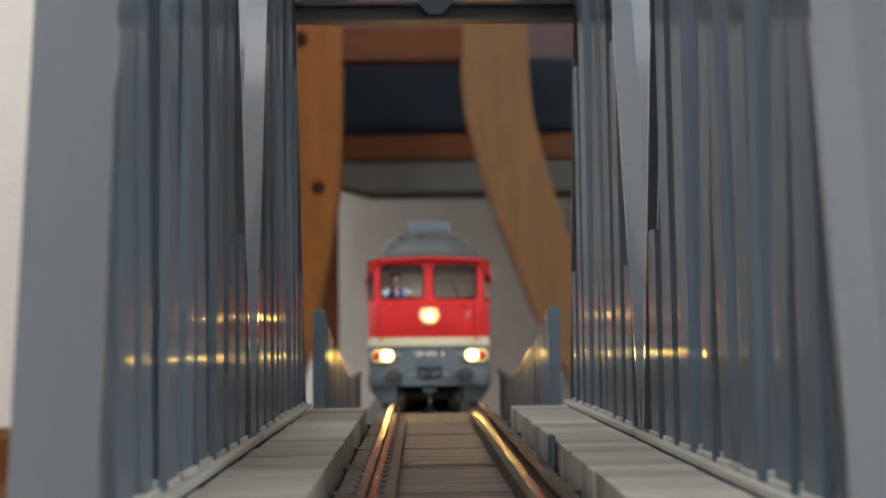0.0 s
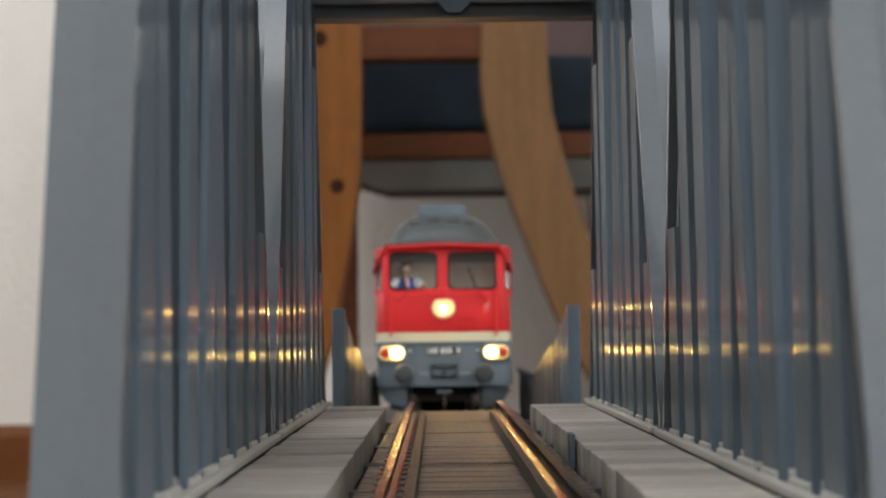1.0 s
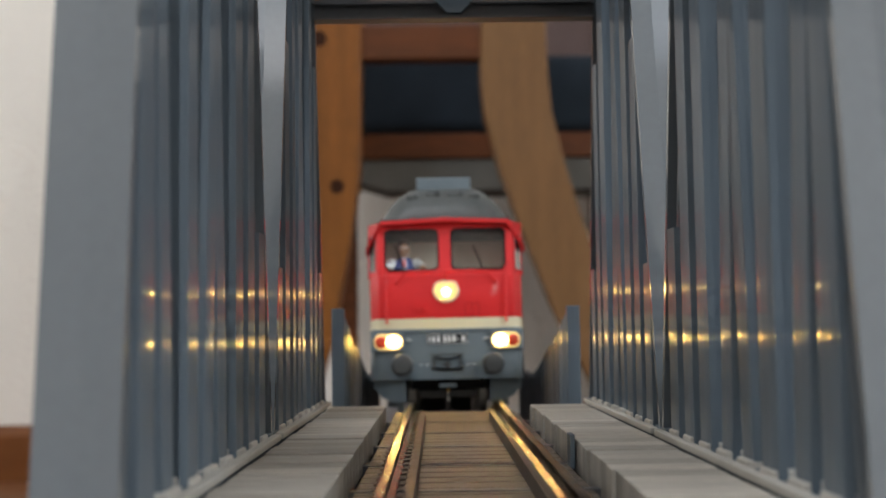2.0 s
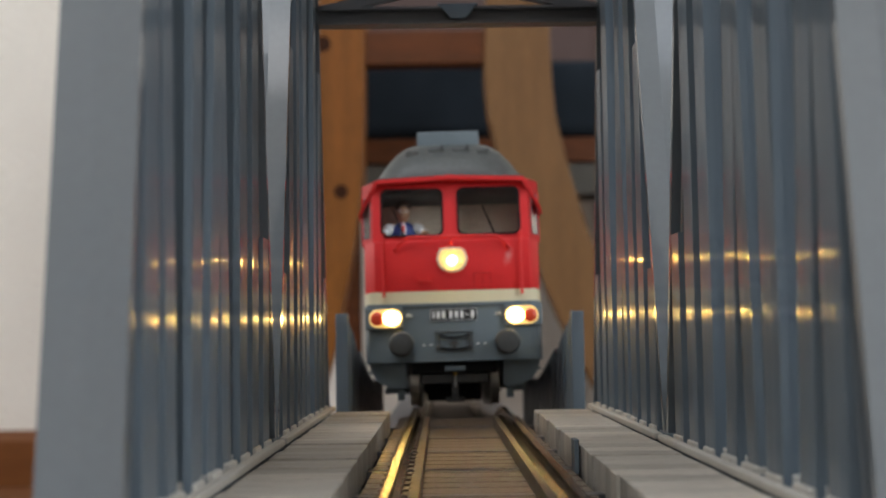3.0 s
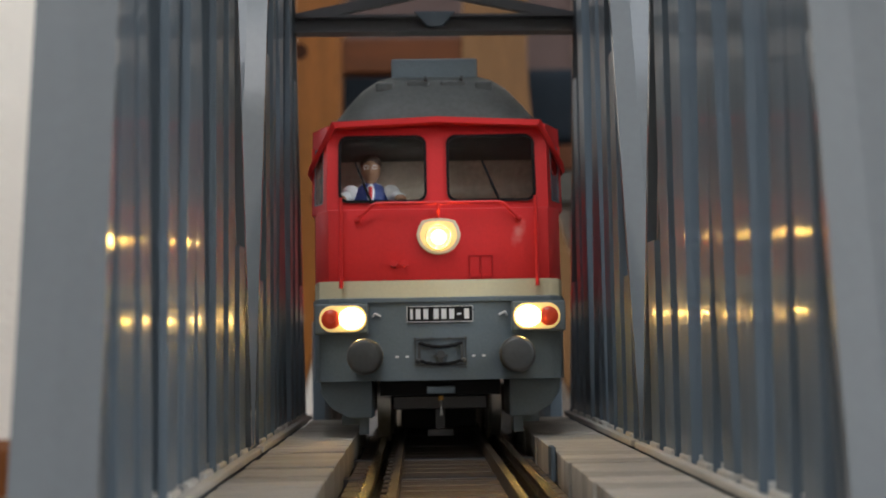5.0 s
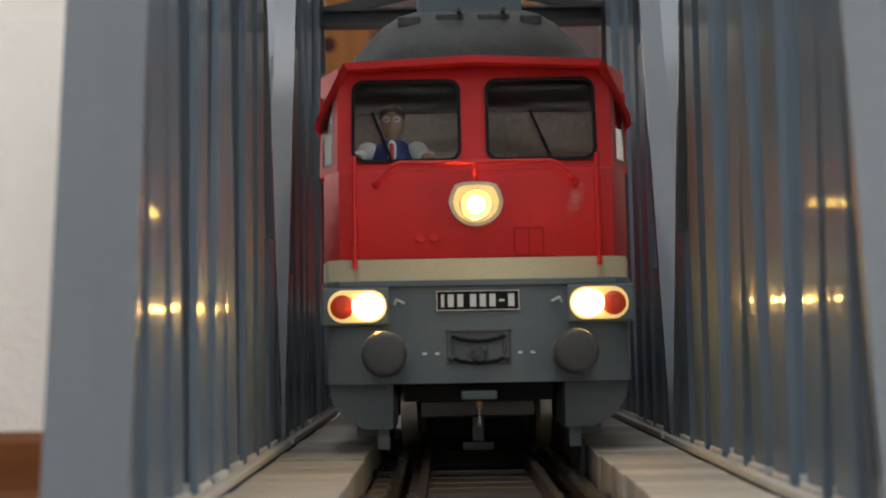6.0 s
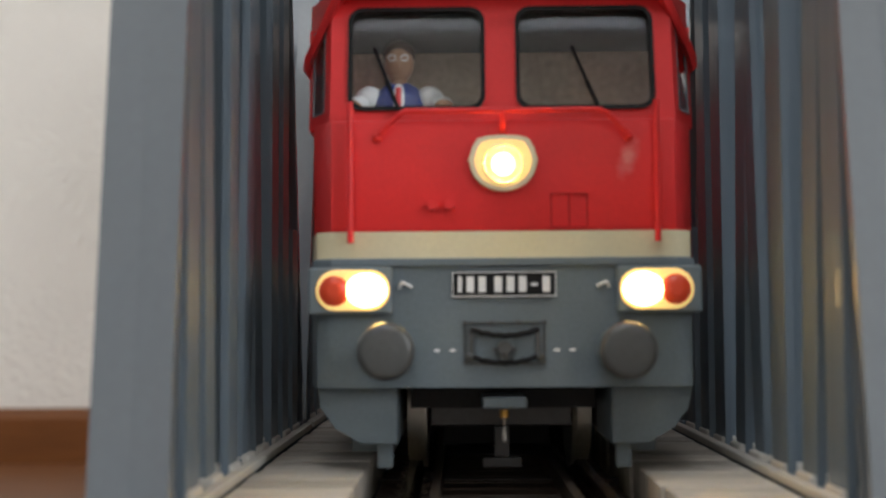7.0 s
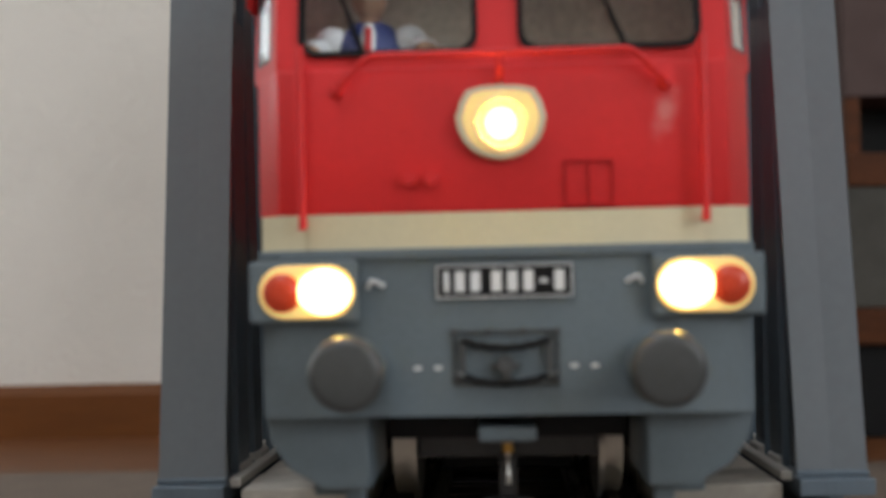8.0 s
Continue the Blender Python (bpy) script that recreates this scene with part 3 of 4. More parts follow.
def front_window(loco, x0, x1):
    """Opening gasket and pane on the sloping cab front."""
    z0, z1 = 33.7, 43.6
    def tilt(bm):
        for v in bm.verts:
            v.co.y += 0.9 + (v.co.z - 32.7) * 0.17
    frame_bm = bmesh.new()
    outer, inner = rounded(x0, x1, z0, z1, 1.4), rounded(x0 + 0.38, x1 - 0.38, z0 + 0.38, z1 - 0.38, 1.15)
    n = len(outer)
    for ya, yb in ((-0.35, 0.7),):
        ro = [[frame_bm.verts.new((p[0], y, p[1])) for p in ring] for ring, y in ((outer, yb), (outer, ya), (inner, ya), (inner, yb))]
        for r0, r1 in zip(ro, ro[1:] + ro[:1]):
            for i in range(n):
                frame_bm.faces.new((r0[i], r0[(i + 1) % n], r1[(i + 1) % n], r1[i]))
    bmesh.ops.recalc_face_normals(frame_bm, faces=frame_bm.faces)
    tilt(frame_bm)
    win = part("front_window", frame_bm, RUBBER, loco, "black-framed cab window")
    pane = bmesh.new()
    prism(pane, inner, 0.15, 0.4)
    tilt(pane)
    for v in pane.verts:
        v.co.y += (v.co.z - 38.65) * 0.06
    ob = part("pane", pane, PANE, win)
    ob.visible_shadow = False
    return win


def cab_face(bm):
    """The sloping upper front, with two window openings."""
    def y_at(z):
        return 0.9 + (z - 32.7) * 0.17
    wins = [(-14.0, -1.5), (1.3, 13.9)]
    zt, zb = 45.2, 32.7
    def quad(x0, x1, z0, z1, xt0=None, xt1=None):
        xt0, xt1 = x0 if xt0 is None else xt0, x1 if xt1 is None else xt1
        vs = [(x0, z0), (x1, z0), (xt1, z1), (xt0, z1)]
        lo = [bm.verts.new((x, y_at(z), z)) for x, z in vs]
        hi = [bm.verts.new((x, y_at(z) + 0.7, z)) for x, z in vs]
        bm.faces.new(lo)
        bm.faces.new(hi[::-1])
        for i in range(4):
            bm.faces.new((lo[(i + 1) % 4], lo[i], hi[i], hi[(i + 1) % 4]))
    quad(-15.6, 15.6, zb, 33.7)
    quad(-15.6, 15.6, 43.6, zt, -15.6, 15.6)
    quad(-15.6, wins[0][0], 33.7, 43.6)
    quad(wins[0][1], wins[1][0], 33.7, 43.6)
    quad(wins[1][1], 15.6, 33.7, 43.6)
    # rounded corners of the openings
    for a, b in wins:
        for cx, cz, sx, sz in ((a, 33.7, 1, 1), (b, 33.7, -1, 1), (a, 43.6, 1, -1), (b, 43.6, -1, -1)):
            r = 1.4
            pts = [(cx, cz)] + [(cx + sx * r * (1 - math.sin(radians(90 * k / 5))), cz + sz * r * (1 - math.cos(radians(90 * k / 5)))) for k in range(6)]
            lo = [bm.verts.new((x, y_at(z) + 0.02, z)) for x, z in pts]
            bm.faces.new(lo)
    bmesh.ops.recalc_face_normals(bm, faces=bm.faces)


def headlight(loco, side):
    h = bmesh.new()
    a, b = sorted((side * 9.9, side * 17.35))
    box(h, a, b, -0.9, 2.0, 15.3, 19.5, 0.25)
    lamp = part("headlight", h, GREY, loco, "lit double headlight in a grey housing")
    a, b = sorted((side * 10.1, side * 16.6))
    bm = bmesh.new()
    prism(bm, rounded(a, b, 15.6, 19.2, 1.75, 8), -1.15, -0.8, bevel=0.12)
    part("bezel", bm, LENS, lamp, "glowing cream lamp trough")
    bm = bmesh.new()
    ball(bm, (side * 12.15, -1.05, 17.4), 1.55, 1.22, 0.62, 1)
    part("white_lens", bm, LENS_HOT, lamp, "bright warm white lens")
    bm = bmesh.new()
    ball(bm, (side * 12.1, -1.9, 17.4), 0.42, 1.3, 0.6, 1, 0, 10)
    part("filament", bm, LENS_CORE, lamp, "dazzling lamp core")
    bm = bmesh.new()
    ball(bm, (side * 15.0, -1.15, 17.35), 1.35, 1, 0.45, 1)
    cyl(bm, (side * 15.0, -1.65, 17.35), 0.55, 0.3, "y", 16)
    part("red_lens", bm, REDLENS, lamp, "red tail lamp lens")


def top_lamp(loco):
    zc = 28.65
    def oval(k):
        """Broad rounded shield: flat top with cut corners, round below."""
        pts = [(-3.1, 0.35), (-2.75, 1.5), (-2.3, 2.25), (-1.4, 2.5), (0, 2.58), (1.4, 2.5), (2.3, 2.25), (2.75, 1.5), (3.1, 0.35)]
        pts += [(3.0 * math.cos(radians(-a)), 0.1 + 2.6 * math.sin(radians(-a))) for a in range(15, 180, 15)]
        return [(x * k, zc + z * k) for x, z in pts]
    bm = bmesh.new()
    prism(bm, oval(1), -0.5, 0.8, bevel=0.12)
    lamp = part("top_headlight", bm, REFLECT, loco, "cream-rimmed lit top headlight")
    bm = bmesh.new()
    prism(bm, oval(0.83), -0.6, -0.45)
    part("reflector", bm, LENS, lamp, "glowing warm reflector")
    bm = bmesh.new()
    tube(bm, [(1.75 * math.cos(radians(15 * k)), -0.65, zc - 0.1 + 1.75 * math.sin(radians(15 * k))) for k in range(24)], 0.12, 6, True)
    part("lens_ring", bm, REFLECT, lamp, "thin cream ring")
    bm = bmesh.new()
    ball(bm, (0, -0.55, zc - 0.1), 1.05, 1, 0.4, 1)
    part("lens", bm, LENS_HOT, lamp, "bright lens")
    bm = bmesh.new()
    ball(bm, (0, -1.0, zc - 0.1), 0.44, 1.1, 0.6, 1, 0, 10)
    part("filament", bm, LENS_CORE, lamp, "dazzling lamp core")


def turned(bm, cx, cz, rows, seg=32):
    """A turned solid round an axis along y, from rows of (y, radius)."""
    rings = [[bm.verts.new((cx + r * math.cos(2 * math.pi * k / seg), y, cz + r * math.sin(2 * math.pi * k / seg))) for k in range(seg)] for y, r in rows]
    for r0, r1 in zip(rings[:-1], rings[1:]):
        for k in range(seg):
            bm.faces.new((r0[k], r0[(k + 1) % seg], r1[(k + 1) % seg], r1[k]))
    bm.faces.new(rings[0])
    bm.faces.new(rings[-1][::-1])
    bmesh.ops.recalc_face_normals(bm, faces=bm.faces)


def buffer(loco, side):
    bm = bmesh.new()
    cyl(bm, (side * 10.2, -2.6, 12.1), 1.5, 5.2, "y", 24)
    cyl(bm, (side * 10.2, -0.4, 12.1), 2.1, 0.8, "y", 24)
    b = part("buffer", bm, GREY, loco, "grey round buffer", True)
    bm = bmesh.new()
    turned(bm, side * 10.2, 12.1, [(-5.0, 1.4), (-5.05, 2.1), (-5.15, 2.38), (-5.3, 2.45), (-5.5, 2.43), (-5.7, 2.36), (-5.87, 2.24), (-6.0, 2.08), (-6.06, 1.9), (-6.08, 1.7), (-6.14, 1.0), (-6.16, 0.4)])
    part("buffer_plate", bm, BUFFER, b, "dark grey plate", True)


AXLES = []


def wheelset(loco, y):
    bm = bmesh.new()
    cyl(bm, (0, 0, 0), 1.0, 14.6, "x", 12)
    axle = part("axle", bm, BLACK, loco)
    axle.location = (0, y * MM, 5.95 * MM)
    for s in (-1, 1):
        bm = bmesh.new()
        cyl(bm, (s * 8.62, 0, 0), 5.95, 1.5, "x", 40)
        cyl(bm, (s * 7.62, 0, 0), 6.6, 0.5, "x", 40, 6.4 if s > 0 else None)
        part("wheel", bm, CHROME, axle, "bright steel wheel", True)
    AXLES.append((axle, y))


def locomotive():
    loco = tagged(new("diesel_locomotive"), "red and grey model diesel locomotive with cream band, headlights lit", "locomotive")
    L = 232.0
    W = 17.75
    WC = 18.1
    # lower front: grey beam
    bm = bmesh.new()
    outline = [(-W, 6), (-W + 1.0, 1.0), (-W + 2.6, 0), (W - 2.6, 0), (W - 1.0, 1.0), (W, 6), (W, L), (-W, L)]
    prism(bm, outline, 8.8, 19.5, "z")
    part("lower_body", bm, GREY, loco, "slate grey lower body", True)
    bm = bmesh.new()
    prism(bm, [(x * 1.012, y - 0.35) for x, y in outline], 19.5, 20.25, "z", bevel=0.15)
    part("front_ledge", bm, GREY, loco)
    bm = bmesh.new()
    prism(bm, [(x, y + 0.1) for x, y in outline], 20.25, 22.65, "z")
    part("cream_band", bm, CREAM, loco, "cream painted band", True)
    bm = bmesh.new()
    red = [(-W, 7), (-W + 0.5, 3.0), (-W + 2.4, 0.15), (W - 2.4, 0.15), (W - 0.5, 3.0), (W, 7), (W, L), (-W, L)]
    prism(bm, red, 22.65, 32.7, "z", bevel=0.25)
    part("nose", bm, RED_NOSE, loco, "red painted front below the windows", True)
    # upper cab
    bm = bmesh.new()
    cab_face(bm)
    part("window_front", bm, RED, loco)
    for s in (-1, 1):
        # slanting corner with a narrow quarter light
        bm = bmesh.new()
        for z0, z1 in ((32.7, 33.9), (42.2, 45.2)):
            ya, yb = 0.9 + (z0 - 32.7) * 0.17, 0.9 + (z1 - 32.7) * 0.17
            pts = [(s * 15.6, ya, z0), (s * WC, ya + 5.0, z0), (s * WC, yb + 5.0, z1), (s * 15.6, yb, z1)]
            f = bm.faces.new([bm.verts.new(p) for p in pts])
        for f0, f1 in ((0, 0.25), (0.8, 1.0)):
            ya, yb = 0.9 + 1.2 * 0.17, 0.9 + 9.5 * 0.17
            def at(fr, z, yy):
                return (s * (15.6 + (WC - 15.6) * fr), yy + 5.0 * fr, z)
            bm.faces.new([bm.verts.new(p) for p in (at(f0, 33.9, ya), at(f1, 33.9, ya), at(f1, 42.2, yb), at(f0, 42.2, yb))])
        bmesh.ops.solidify(bm, geom=list(bm.faces), thickness=0.4)
        part("cab_corner", bm, RED, loco)
        bm = bmesh.new()
        ya, yb = 0.9 + 1.2 * 0.17, 0.9 + 9.5 * 0.17
        q = [at(0.25, 33.9, ya + 0.15), at(0.8, 33.9, ya + 0.15), at(0.8, 42.2, yb + 0.15), at(0.25, 42.2, yb + 0.15)]
        bm.faces.new([bm.verts.new(p) for p in q])
        bmesh.ops.solidify(bm, geom=list(bm.faces), thickness=0.25)
        ob = part("quarter_light", bm, SMOKED, loco, "narrow corner window")
        ob.visible_shadow = False
        rimb = bmesh.new()
        for p, r in zip(q, q[1:] + q[:1]):
            rod(rimb, p, r, 0.13, 6)
        part("quarter_light_frame", rimb, GREY, loco, "thin metal window frame")
        # cab side wall and handrail
        bm = bmesh.new()
        box(bm, *sorted((s * WC, s * (WC - 0.7))), 6.6, L, 32.7, 42.5)
        part("side_wall", bm, RED, loco)
        bm = bmesh.new()
        rod(bm, (s * 13.6, -0.75, 21.6), (s * 13.6, -0.75, 34.2), 0.27)
        for z in (22.0, 33.2):
            rod(bm, (s * 13.6, -0.75, z), (s * 13.6, 0.6, z), 0.2)
        part("handrail", bm, RED, loco)
        # wiper
        bm = bmesh.new()
        bx = -9.4 if s < 0 else 8.6
        rod(bm, (bx + 0.2, 0.4, 33.4), (bx - 2.2, 1.6, 39.6), 0.16, 6)
        rod(bm, (bx + 0.1, 0.2, 33.6), (bx - 1.0, 0.9, 36.4), 0.22, 6)
        part("wiper", bm, BLACK, loco, "black windscreen wiper")
    front_window(loco, -14.0, -1.5)
    front_window(loco, 1.3, 13.9)
    # brow: a visor over the front and its slanting ends
    bm = bmesh.new()
    ridge = [(-18.7, 38.6), (-18.4, 39.6), (-14.8, 45.3), (0, 45.9), (14.8, 45.3), (18.4, 39.6), (18.7, 38.6)]
    lower = [(-18.3, 38.2), (-17.8, 39.4), (-14.3, 44.5), (0, 45.1), (14.3, 44.5), (17.8, 39.4), (18.3, 38.2)]
    ys = [6.0, 5.0, 0.9, 0.6, 0.9, 5.0, 6.0]
    rings = []
    for k in range(7):
        y = ys[k]
        rings.append([(ridge[k][0], y, ridge[k][1]), (ridge[k][0], y + 7, ridge[k][1] + 0.1), (lower[k][0], y + 7, lower[k][1]), (lower[k][0], y, lower[k][1])])
    vs = loft(bm, rings)
    bm.faces.new(vs[0])
    bm.faces.new(vs[-1][::-1])
    bmesh.ops.recalc_face_normals(bm, faces=bm.faces)
    part("brow", bm, RED, loco, "red projecting brow over the cab windows")
    # roof: hipped front rising to a rounded top
    bm = bmesh.new()
    rings = []
    for y, w, z0, zc in ((3.6, 15.0, 46.0, 46.3), (5.2, 15.9, 44.6, 49.2), (8, 16.6, 43.6, 52.7), (12, 17.1, 42.8, 54.5), (20, 17.4, 42.2, 55.0), (L, 17.4, 42.2, 55.0)):
        ring = []
        for k in range(17):
            u = -1 + 2 * k / 16
            ring.append((u * w, y, z0 + (zc - z0) * (1 - max(0, (abs(u) - 0.3) / 0.7) ** 2.3)))
        ring += [(w * 0.97, y, z0 - 1.2), (-w * 0.97, y, z0 - 1.2)]
        rings.append(ring)
    vs = loft(bm, rings)
    bm.faces.new(vs[0])
    bm.faces.new(vs[-1])
    bmesh.ops.recalc_face_normals(bm, faces=bm.faces)
    part("roof", bm, ROOF, loco, "grey rounded roof", True)
    bm = bmesh.new()
    box(bm, -6.5, 6.5, 11.5, 40, 52.0, 57.2, 0.3)
    part("roof_box", bm, GREY, loco, "grey box on the roof")
    for x0, x1, y0, top in ((-8.8, -6.0, 7.0, 52.5), (-4.2, -0.7, 7.4, 52.9), (0.8, 4.7, 7.4, 52.8), (5.9, 8.5, 7.0, 52.5)):
        bm = bmesh.new()
        box(bm, x0, x1, y0, y0 + 2.4, 51.0, top, 0.3)
        part("roof_fitting", bm, ROOF, loco)
    for x in (-1.4, 3.9):
        bm = bmesh.new()
        cyl(bm, (x, 7.8, 53.0), 0.36, 2.2, "y", 14, 0.26)
        part("horn", bm, ROOF, loco)
    # cab interior
    bm = bmesh.new()
    box(bm, -16.2, 16.2, 12.5, 13.5, 32.8, 43.6)
    box(bm, -16.2, 16.2, 5.2, 12.5, 32.75, 33.0)
    box(bm, -16.2, -1.0, 2.6, 5.0, 32.75, 34.1, 0.2)
    part("cab_interior", bm, CAB, loco, "dim brown driver's cab")
    # handrail along the nose
    bm = bmesh.new()
    tube(bm, [(-11.2, 0.1, 31.2), (-11.0, -0.4, 31.4), (-9.2, -0.8, 33.1), (-8.6, -0.85, 33.35), (8.6, -0.85, 33.35), (9.2, -0.8, 33.1), (11.0, -0.4, 31.4), (11.2, 0.1, 31.2)], 0.25)
    part("cross_handrail", bm, RED, loco)
    bm = bmesh.new()
    tube(bm, [(0, -0.85, 33.5), (0, -0.7, 32.4), (0, 0.2, 31.1)], 0.26)
    part("handrail_stay", bm, RED, loco)
    for x in (-11.2, 11.2):
        bm = bmesh.new()
        ball(bm, (x, 0.0, 31.1), 0.45, seg=10)
        part("handrail_foot", bm, RED, loco)
    for s in (-1, 1):
        bm = bmesh.new()
        tube(bm, [(s * 17.4, 15, 21.5), (s * 18.0, 15, 21.0), (s * 18.0, 15, 32.0), (s * 17.4, 15, 32.4)], 0.25)
        part("door_handrail", bm, RED, loco)
        bm = bmesh.new()
        box(bm, *sorted((s * 16.6, s * 17.9)), 13, 17, 6.9, 7.4, 0.1)
        box(bm, *sorted((s * 16.5, s * 16.9)), 13.5, 16.5, 7.2, 9.0, 0.1)
        part("step", bm, GREY, loco)
    for x in (-6.3, -4.8):
        bm = bmesh.new()
        cyl(bm, (x, -0.2, 25.0), 0.48, 0.9, "y", 18)
        part("socket_cap", bm, RED, loco, "", True)
    bm = bmesh.new()
    for x0, x1, z0, z1 in ((4.2, 7.5, 22.9, 23.0), (4.2, 7.5, 25.9, 26.0), (4.2, 4.3, 23.0, 25.9), (7.4, 7.5, 23.0, 25.9), (5.8, 5.9, 23.0, 25.9)):
        box(bm, x0, x1, -0.03, 0.5, z0, z1)
    part("nose_flap", bm, DARK_RED, loco, "small flap with darker red seams")
    top_lamp(loco)
    for s in (-1, 1):
        headlight(loco, s)
        buffer(loco, s)
    # plate with unreadable bars in place of its characters
    bm = bmesh.new()
    prism(bm, rounded(-4.66, 4.66, 16.75, 19.05, 0.3, 3), -0.28, 0.1)
    plate = part("number_plate", bm, BLACK, loco, "black plate with a white rim and white bars")
    bm = bmesh.new()
    for x0, x1, z0, z1 in ((-4.6, 4.6, 16.8, 16.89), (-4.6, 4.6, 18.91, 19.0), (-4.6, -4.51, 16.89, 18.91), (4.51, 4.6, 16.89, 18.91)):
        box(bm, x0, x1, -0.33, -0.27, z0, z1)
    part("rim", bm, WHITE, plate)
    x = -4.1
    for w in (0.36, 0.66, 0.66, 0, 0.68, 0.68, 0.68, -0.6, 0.68):
        if w > 0:
            bm = bmesh.new()
            box(bm, x, x + w, -0.33, -0.27, 17.2, 18.6)
            part("bar", bm, WHITE, plate)
        elif w < 0:
            bm = bmesh.new()
            box(bm, x, x - w, -0.33, -0.27, 17.75, 18.0)
            part("bar", bm, WHITE, plate)
        x += abs(w) + 0.4 if w else 0.35
    # coupling hatch in relief
    bm = bmesh.new()
    for z in (14.5, 10.9):
        box(bm, -3.5, 3.5, -0.22, 0.1, z - 0.08, z + 0.08)
    for x in (-3.5, 3.5):
        box(bm, x - 0.08, x + 0.08, -0.22, 0.1, 10.9, 14.5)
        box(bm, x * 0.84 - 0.2, x * 0.84 + 0.2, -0.5, 0.1, 11.4, 14.0)
    part("hatch_frame", bm, BUFFER, loco)
    for z, r in ((13.35, 0.24), (10.95, 0.22)):
        bm = bmesh.new()
        tube(bm, [(-3.0 + 0.5 * k, -0.38, z + 0.55 * ((-3.0 + 0.5 * k) / 3) ** 2 + (0.09 if k % 2 else 0)) for k in range(13)], r)
        part("hose", bm, BLACK, loco, "dark moulded hose", True)
    for x in (-3.5, -1.2, 1.2, 3.5):
        bm = bmesh.new()
        cyl(bm, (x, -0.25, 14.5), 0.22, 0.5, "y", 10)
        part("rivet", bm, BUFFER, loco)
    for x in (-3.1, 3.1):
        bm = bmesh.new()
        ball(bm, (x, -0.35, 11.5), 0.4, seg=10)
        part("hose_end", bm, BUFFER, loco)
    bm = bmesh.new()
    cyl(bm, (0, -0.5, 12.3), 0.6, 1.2, "y", 16)
    box(bm, -1.0, 1.0, -0.5, 0.1, 12.0, 12.3)
    box(bm, -0.3, 0.3, -0.8, 0.1, 11.2, 12.3)
    part("draw_hook", bm, BUFFER, loco)
    for s in (-1, 1):
        for x in (4.6, 6.0):
            bm = bmesh.new()
            box(bm, s * x - 0.25, s * x + 0.25, -0.04, 0.1, 11.95, 12.2)
            part("white_mark", bm, WHITE, loco, "small white stencil mark")
        bm = bmesh.new()
        rod(bm, (s * 8.2, -0.1, 17.7), (s * 9.0, -0.5, 18.1), 0.15, 6)
        rod(bm, (s * 9.0, -0.5, 18.1), (s * 9.3, -0.1, 17.6), 0.15, 6)
        part("cable_hook", bm, WHITE, loco, "tiny white hook")
        # skirt
        bm = bmesh.new()
        prism(bm, [(s * 9.6, 3.7), (s * 12.8, 3.7), (s * 15.2, 5.1), (s * 16.5, 6.9), (s * 16.8, 8.8), (s * 9.6, 8.8)], 1.6, 14, bevel=0.2)
        part("skirt", bm, GREY, loco, "slate grey corner skirt", True)
        bm = bmesh.new()
        box(bm, *sorted((s * 10.1, s * 11.5)), 3.0, 4.2, 1.4, 4.5, 0.15)
        box(bm, *sorted((s * 11.2, s * 14.0)), 5.0, 6.2, 2.7, 4.0, 0.15)
        part("guard_iron", bm, GREY, loco)
    # underframe, coupler pocket and bogies
    bm = bmesh.new()
    box(bm, -8.6, 8.6, 6, L - 4, 6.6, 8.9)
    part("underframe", bm, BLACK, loco)
    bm = bmesh.new()
    box(bm, -2.0, 2.0, 0.8, 9, 6.9, 7.9, 0.2)
    part("coupler_pocket", bm, GREY, loco)
    bm = bmesh.new()
    box(bm, -6.9, 6.9, 10.6, 12.0, 4.5, 6.5, 0.2)
    part("brake_beam", bm, GEAR, loco, "dark grey cross beam")
    bm = bmesh.new()
    box(bm, -1.9, 1.9, 9.0, 10.4, 0.7, 1.7, 0.15)
    box(bm, -0.7, 0.7, 9.4, 10.3, 1.7, 4.6, 0.1)
    part("coupler_plate", bm, GEAR, loco)
    bm = bmesh.new()
    cyl(bm, (0, 2.5, 6.3), 0.4, 0.7, "z", 14)
    part("coupler_pin", bm, BRASS, loco, "brass coupler pin")
    bm = bmesh.new()
    tube(bm, [(0, 2.5, 6.0), (0, 2.5, 4.4), (0, 2.1, 3.9)], 0.2)
    part("coupler_hook", bm, CHROME, loco, "thin steel coupler hook")
    for y0 in (22, L - 72):
        for k in range(3):
            wheelset(loco, y0 + k * 21.3)
        for s in (-1, 1):
            bm = bmesh.new()
            box(bm, *sorted((s * 10.2, s * 13.0)), y0 - 8, y0 + 51, 3.4, 7.6, 0.5)
            for k in range(3):
                cyl(bm, (s * 13.2, y0 + k * 21.3, 5.6), 2.0, 1.2, "x", 16)
            part("bogie_frame", bm, BLACK, loco)
        bm = bmesh.new()
        box(bm, -6.0, 6.0, y0 + 6, y0 + 40, 0.9, 6.6, 0.3)
        part("gear_tower", bm, BLACK, loco)
    bm = bmesh.new()
    box(bm, -13.5, 13.5, 86, 146, 2.6, 8.8, 1.0)
    part("fuel_tank", bm, BLACK, loco)
    return loco


LOCO = locomotive()


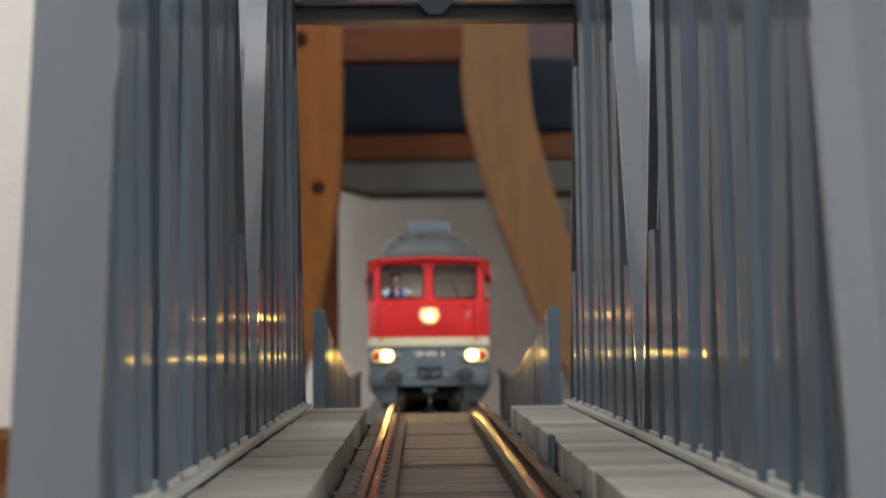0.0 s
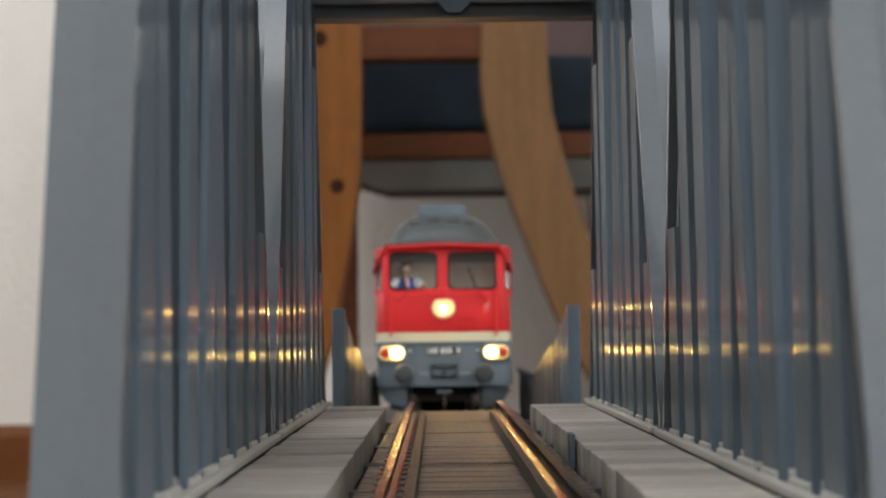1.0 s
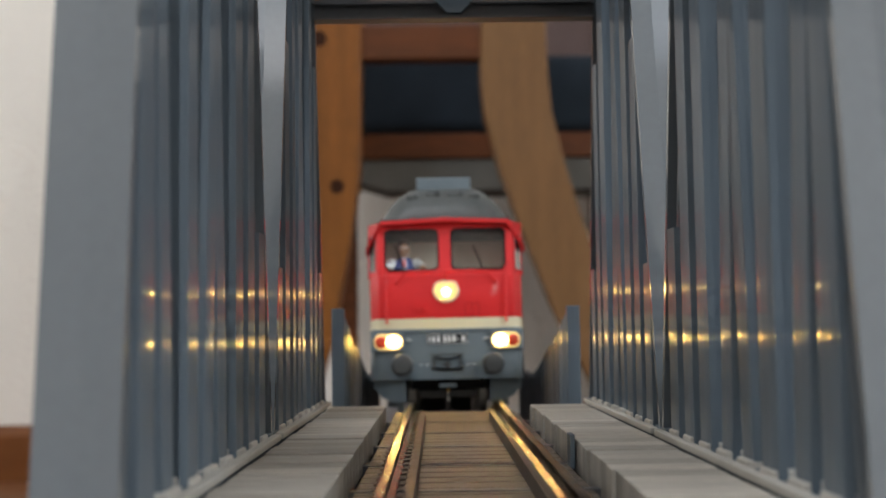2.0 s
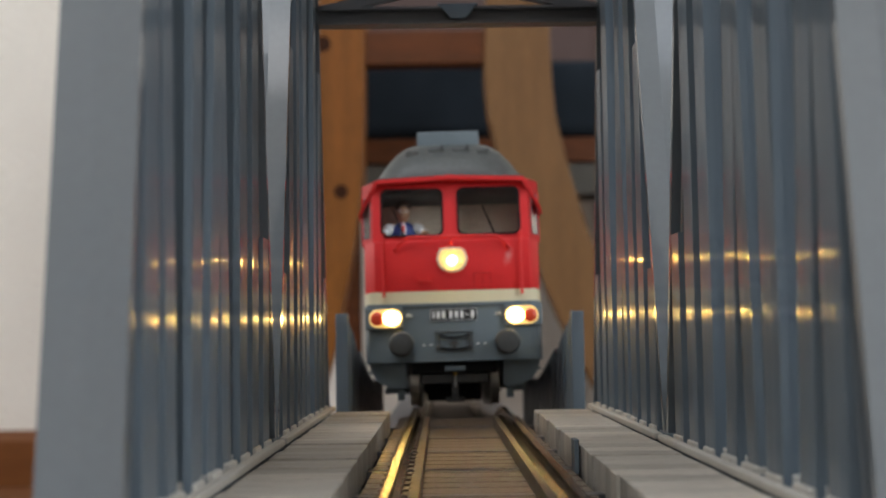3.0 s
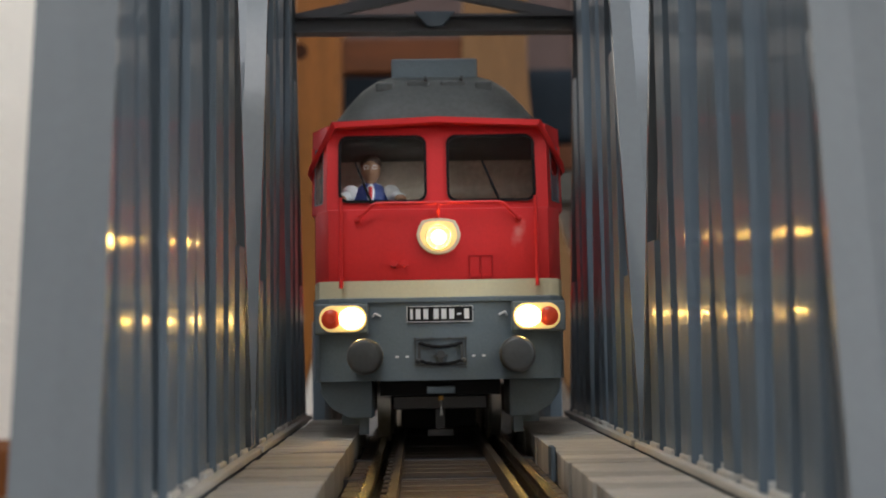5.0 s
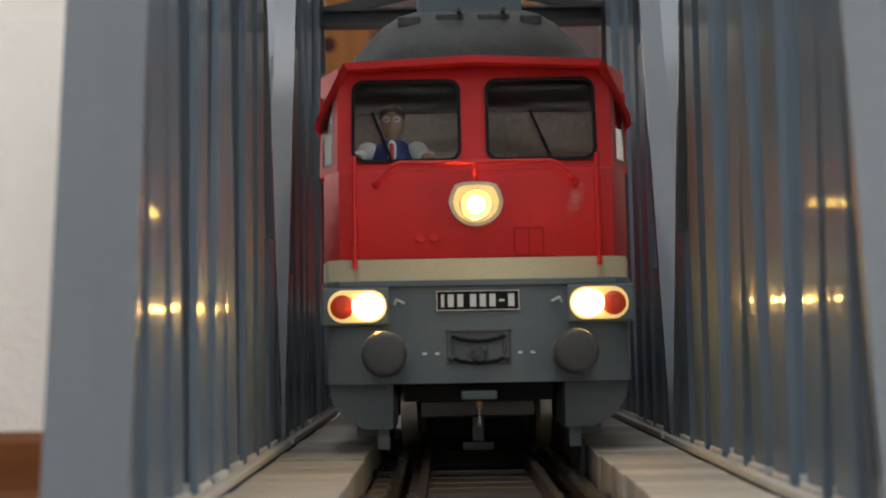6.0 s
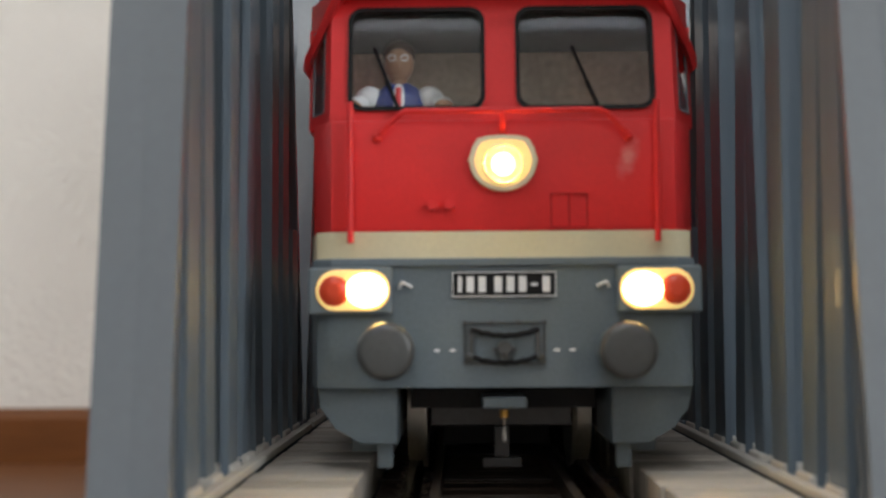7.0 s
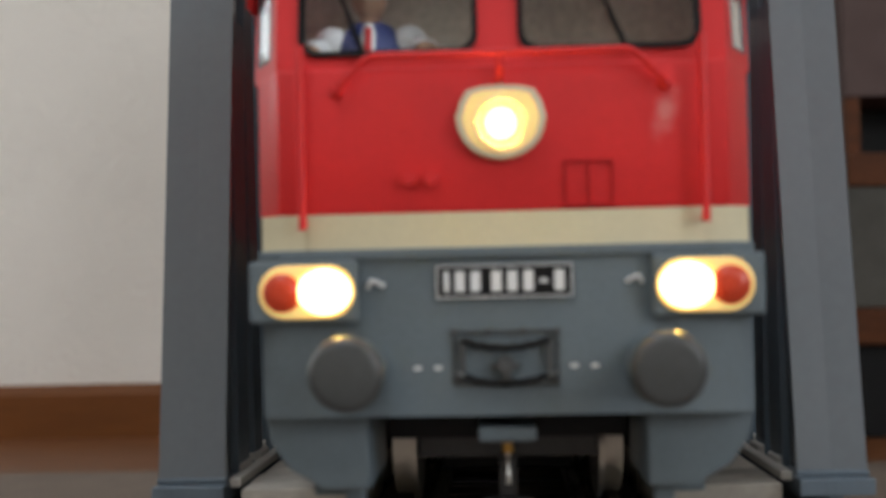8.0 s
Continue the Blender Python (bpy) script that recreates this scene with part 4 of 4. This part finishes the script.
def driver_figure():
    """A small painted figure: one plain mesh."""
    bm = bmesh.new()
    cx, cy = -9.6, 7.6
    ball(bm, (cx, cy, 35.0), 2.6, 1.02, 0.7, 1.05, 0)
    ball(bm, (cx, cy - 0.75, 35.4), 1.15, 0.75, 1.1, 1.7, 1)
    for s in (-1, 1):
        ball(bm, (cx + s * 2.9, cy, 36.0), 1.25, 1.1, 0.95, 1.0, 1)
        rod(bm, (cx + s * 3.4, cy - 0.2, 35.6), (cx + s * 4.4, cy - 2.6, 34.9), 0.8, 12, 1)
        ball(bm, (cx + s * 4.3, cy - 2.9, 34.8), 0.75, 1.2, 1, 0.8, 2)
    cyl(bm, (cx, cy - 0.2, 37.7), 0.8, 1.2, "z", 14, None, 2)
    ball(bm, (cx, cy - 0.3, 39.4), 1.6, 0.9, 1, 1.2, 2)
    ball(bm, (cx, cy + 0.05, 40.35), 1.65, 0.97, 1, 0.85, 3)
    rod(bm, (cx, cy - 1.95, 36.7), (cx, cy - 2.1, 34.9), 0.28, 8, 4)
    ball(bm, (cx, cy - 1.75, 39.05), 0.3, 0.8, 1, 1.3, 2)
    # Spectacle rims in white, a painted stand-in for the glint on the glasses.
    for s in (-1, 1):
        old = set(bm.faces)
        tube(bm, [(cx + s * 0.6 + 0.36 * math.cos(radians(45 * k)), cy - 1.9, 39.6 + 0.3 * math.sin(radians(45 * k))) for k in range(8)], 0.045, 5, True)
        for face in set(bm.faces) - old:
            face.material_index = 1
    f = part("driver_figure", bm, [BLUE, WHITE, SKIN, HAIR, RED, CAB], None, "", True)
    return tagged(f, "small painted driver doll in blue waistcoat behind the cab window", "figurine")


FIGURE = driver_figure()


def motions():
    rows = []
    for t, x, y, z, tilt, lean in ((0.0, -0.3, 334.0, -9.7, -0.8, 0.2), (0.5, -1.35, 313.5, -9.5, -1.1, 0.1), (1.0, -1.85, 299.5, -8.75, -1.35, 0.1), (1.5, -1.25, 282.3, -7.9, -1.85, -0.1),
                                   (1.9, -1.1, 267.3, -6.2, -2.4, -0.4), (2.3, -0.9, 252.3, -3.0, -2.9, -0.7), (2.7, -0.75, 237.3, -0.3, -2.8, -0.9), (3.0, -0.68, 226.5, 0.5, -2.6, -0.9),
                                   (3.5, -0.55, 211.0, 0.55, -2.1, -0.35), (4.0, -0.52, 193.0, 0.1, -1.85, -0.3), (4.75, -0.4, 167.0, 0.2, -1.4, -0.2), (5.5, -0.28, 141.4, 0.3, -0.9, -0.1),
                                   (6.0, 0.0, 125.5, 0.05, -0.8, -0.1), (6.5, 0.0, 107.7, -0.05, -0.6, 0.1), (7.0, 0.1, 93.5, -0.1, -0.3, -0.1), (7.5, 0.05, 76.0, 0.0, -0.1, 0.0), (8.0, 0.0, 50.8, -0.05, 0.1, 0.0)):
        rows.append((t, pose(x * MM, y * MM, z * MM, tilt, lean, 0)))
    walk(LOCO, rows)
    walk(FIGURE, rows)
    # the wheels roll as the locomotive comes on
    times = [r[0] for r in rows]
    ways = [r[1].translation.y / MM for r in rows]
    turns = [(round(k * 0.1, 1), (ways[0] - float(np.interp(k * 0.1, times, ways))) / 5.95) for k in range(81)]
    for axle, y in AXLES:
        walk(axle, [(t, pose(0, y * MM, 5.95 * MM, math.degrees(a))) for t, a in turns])


motions()
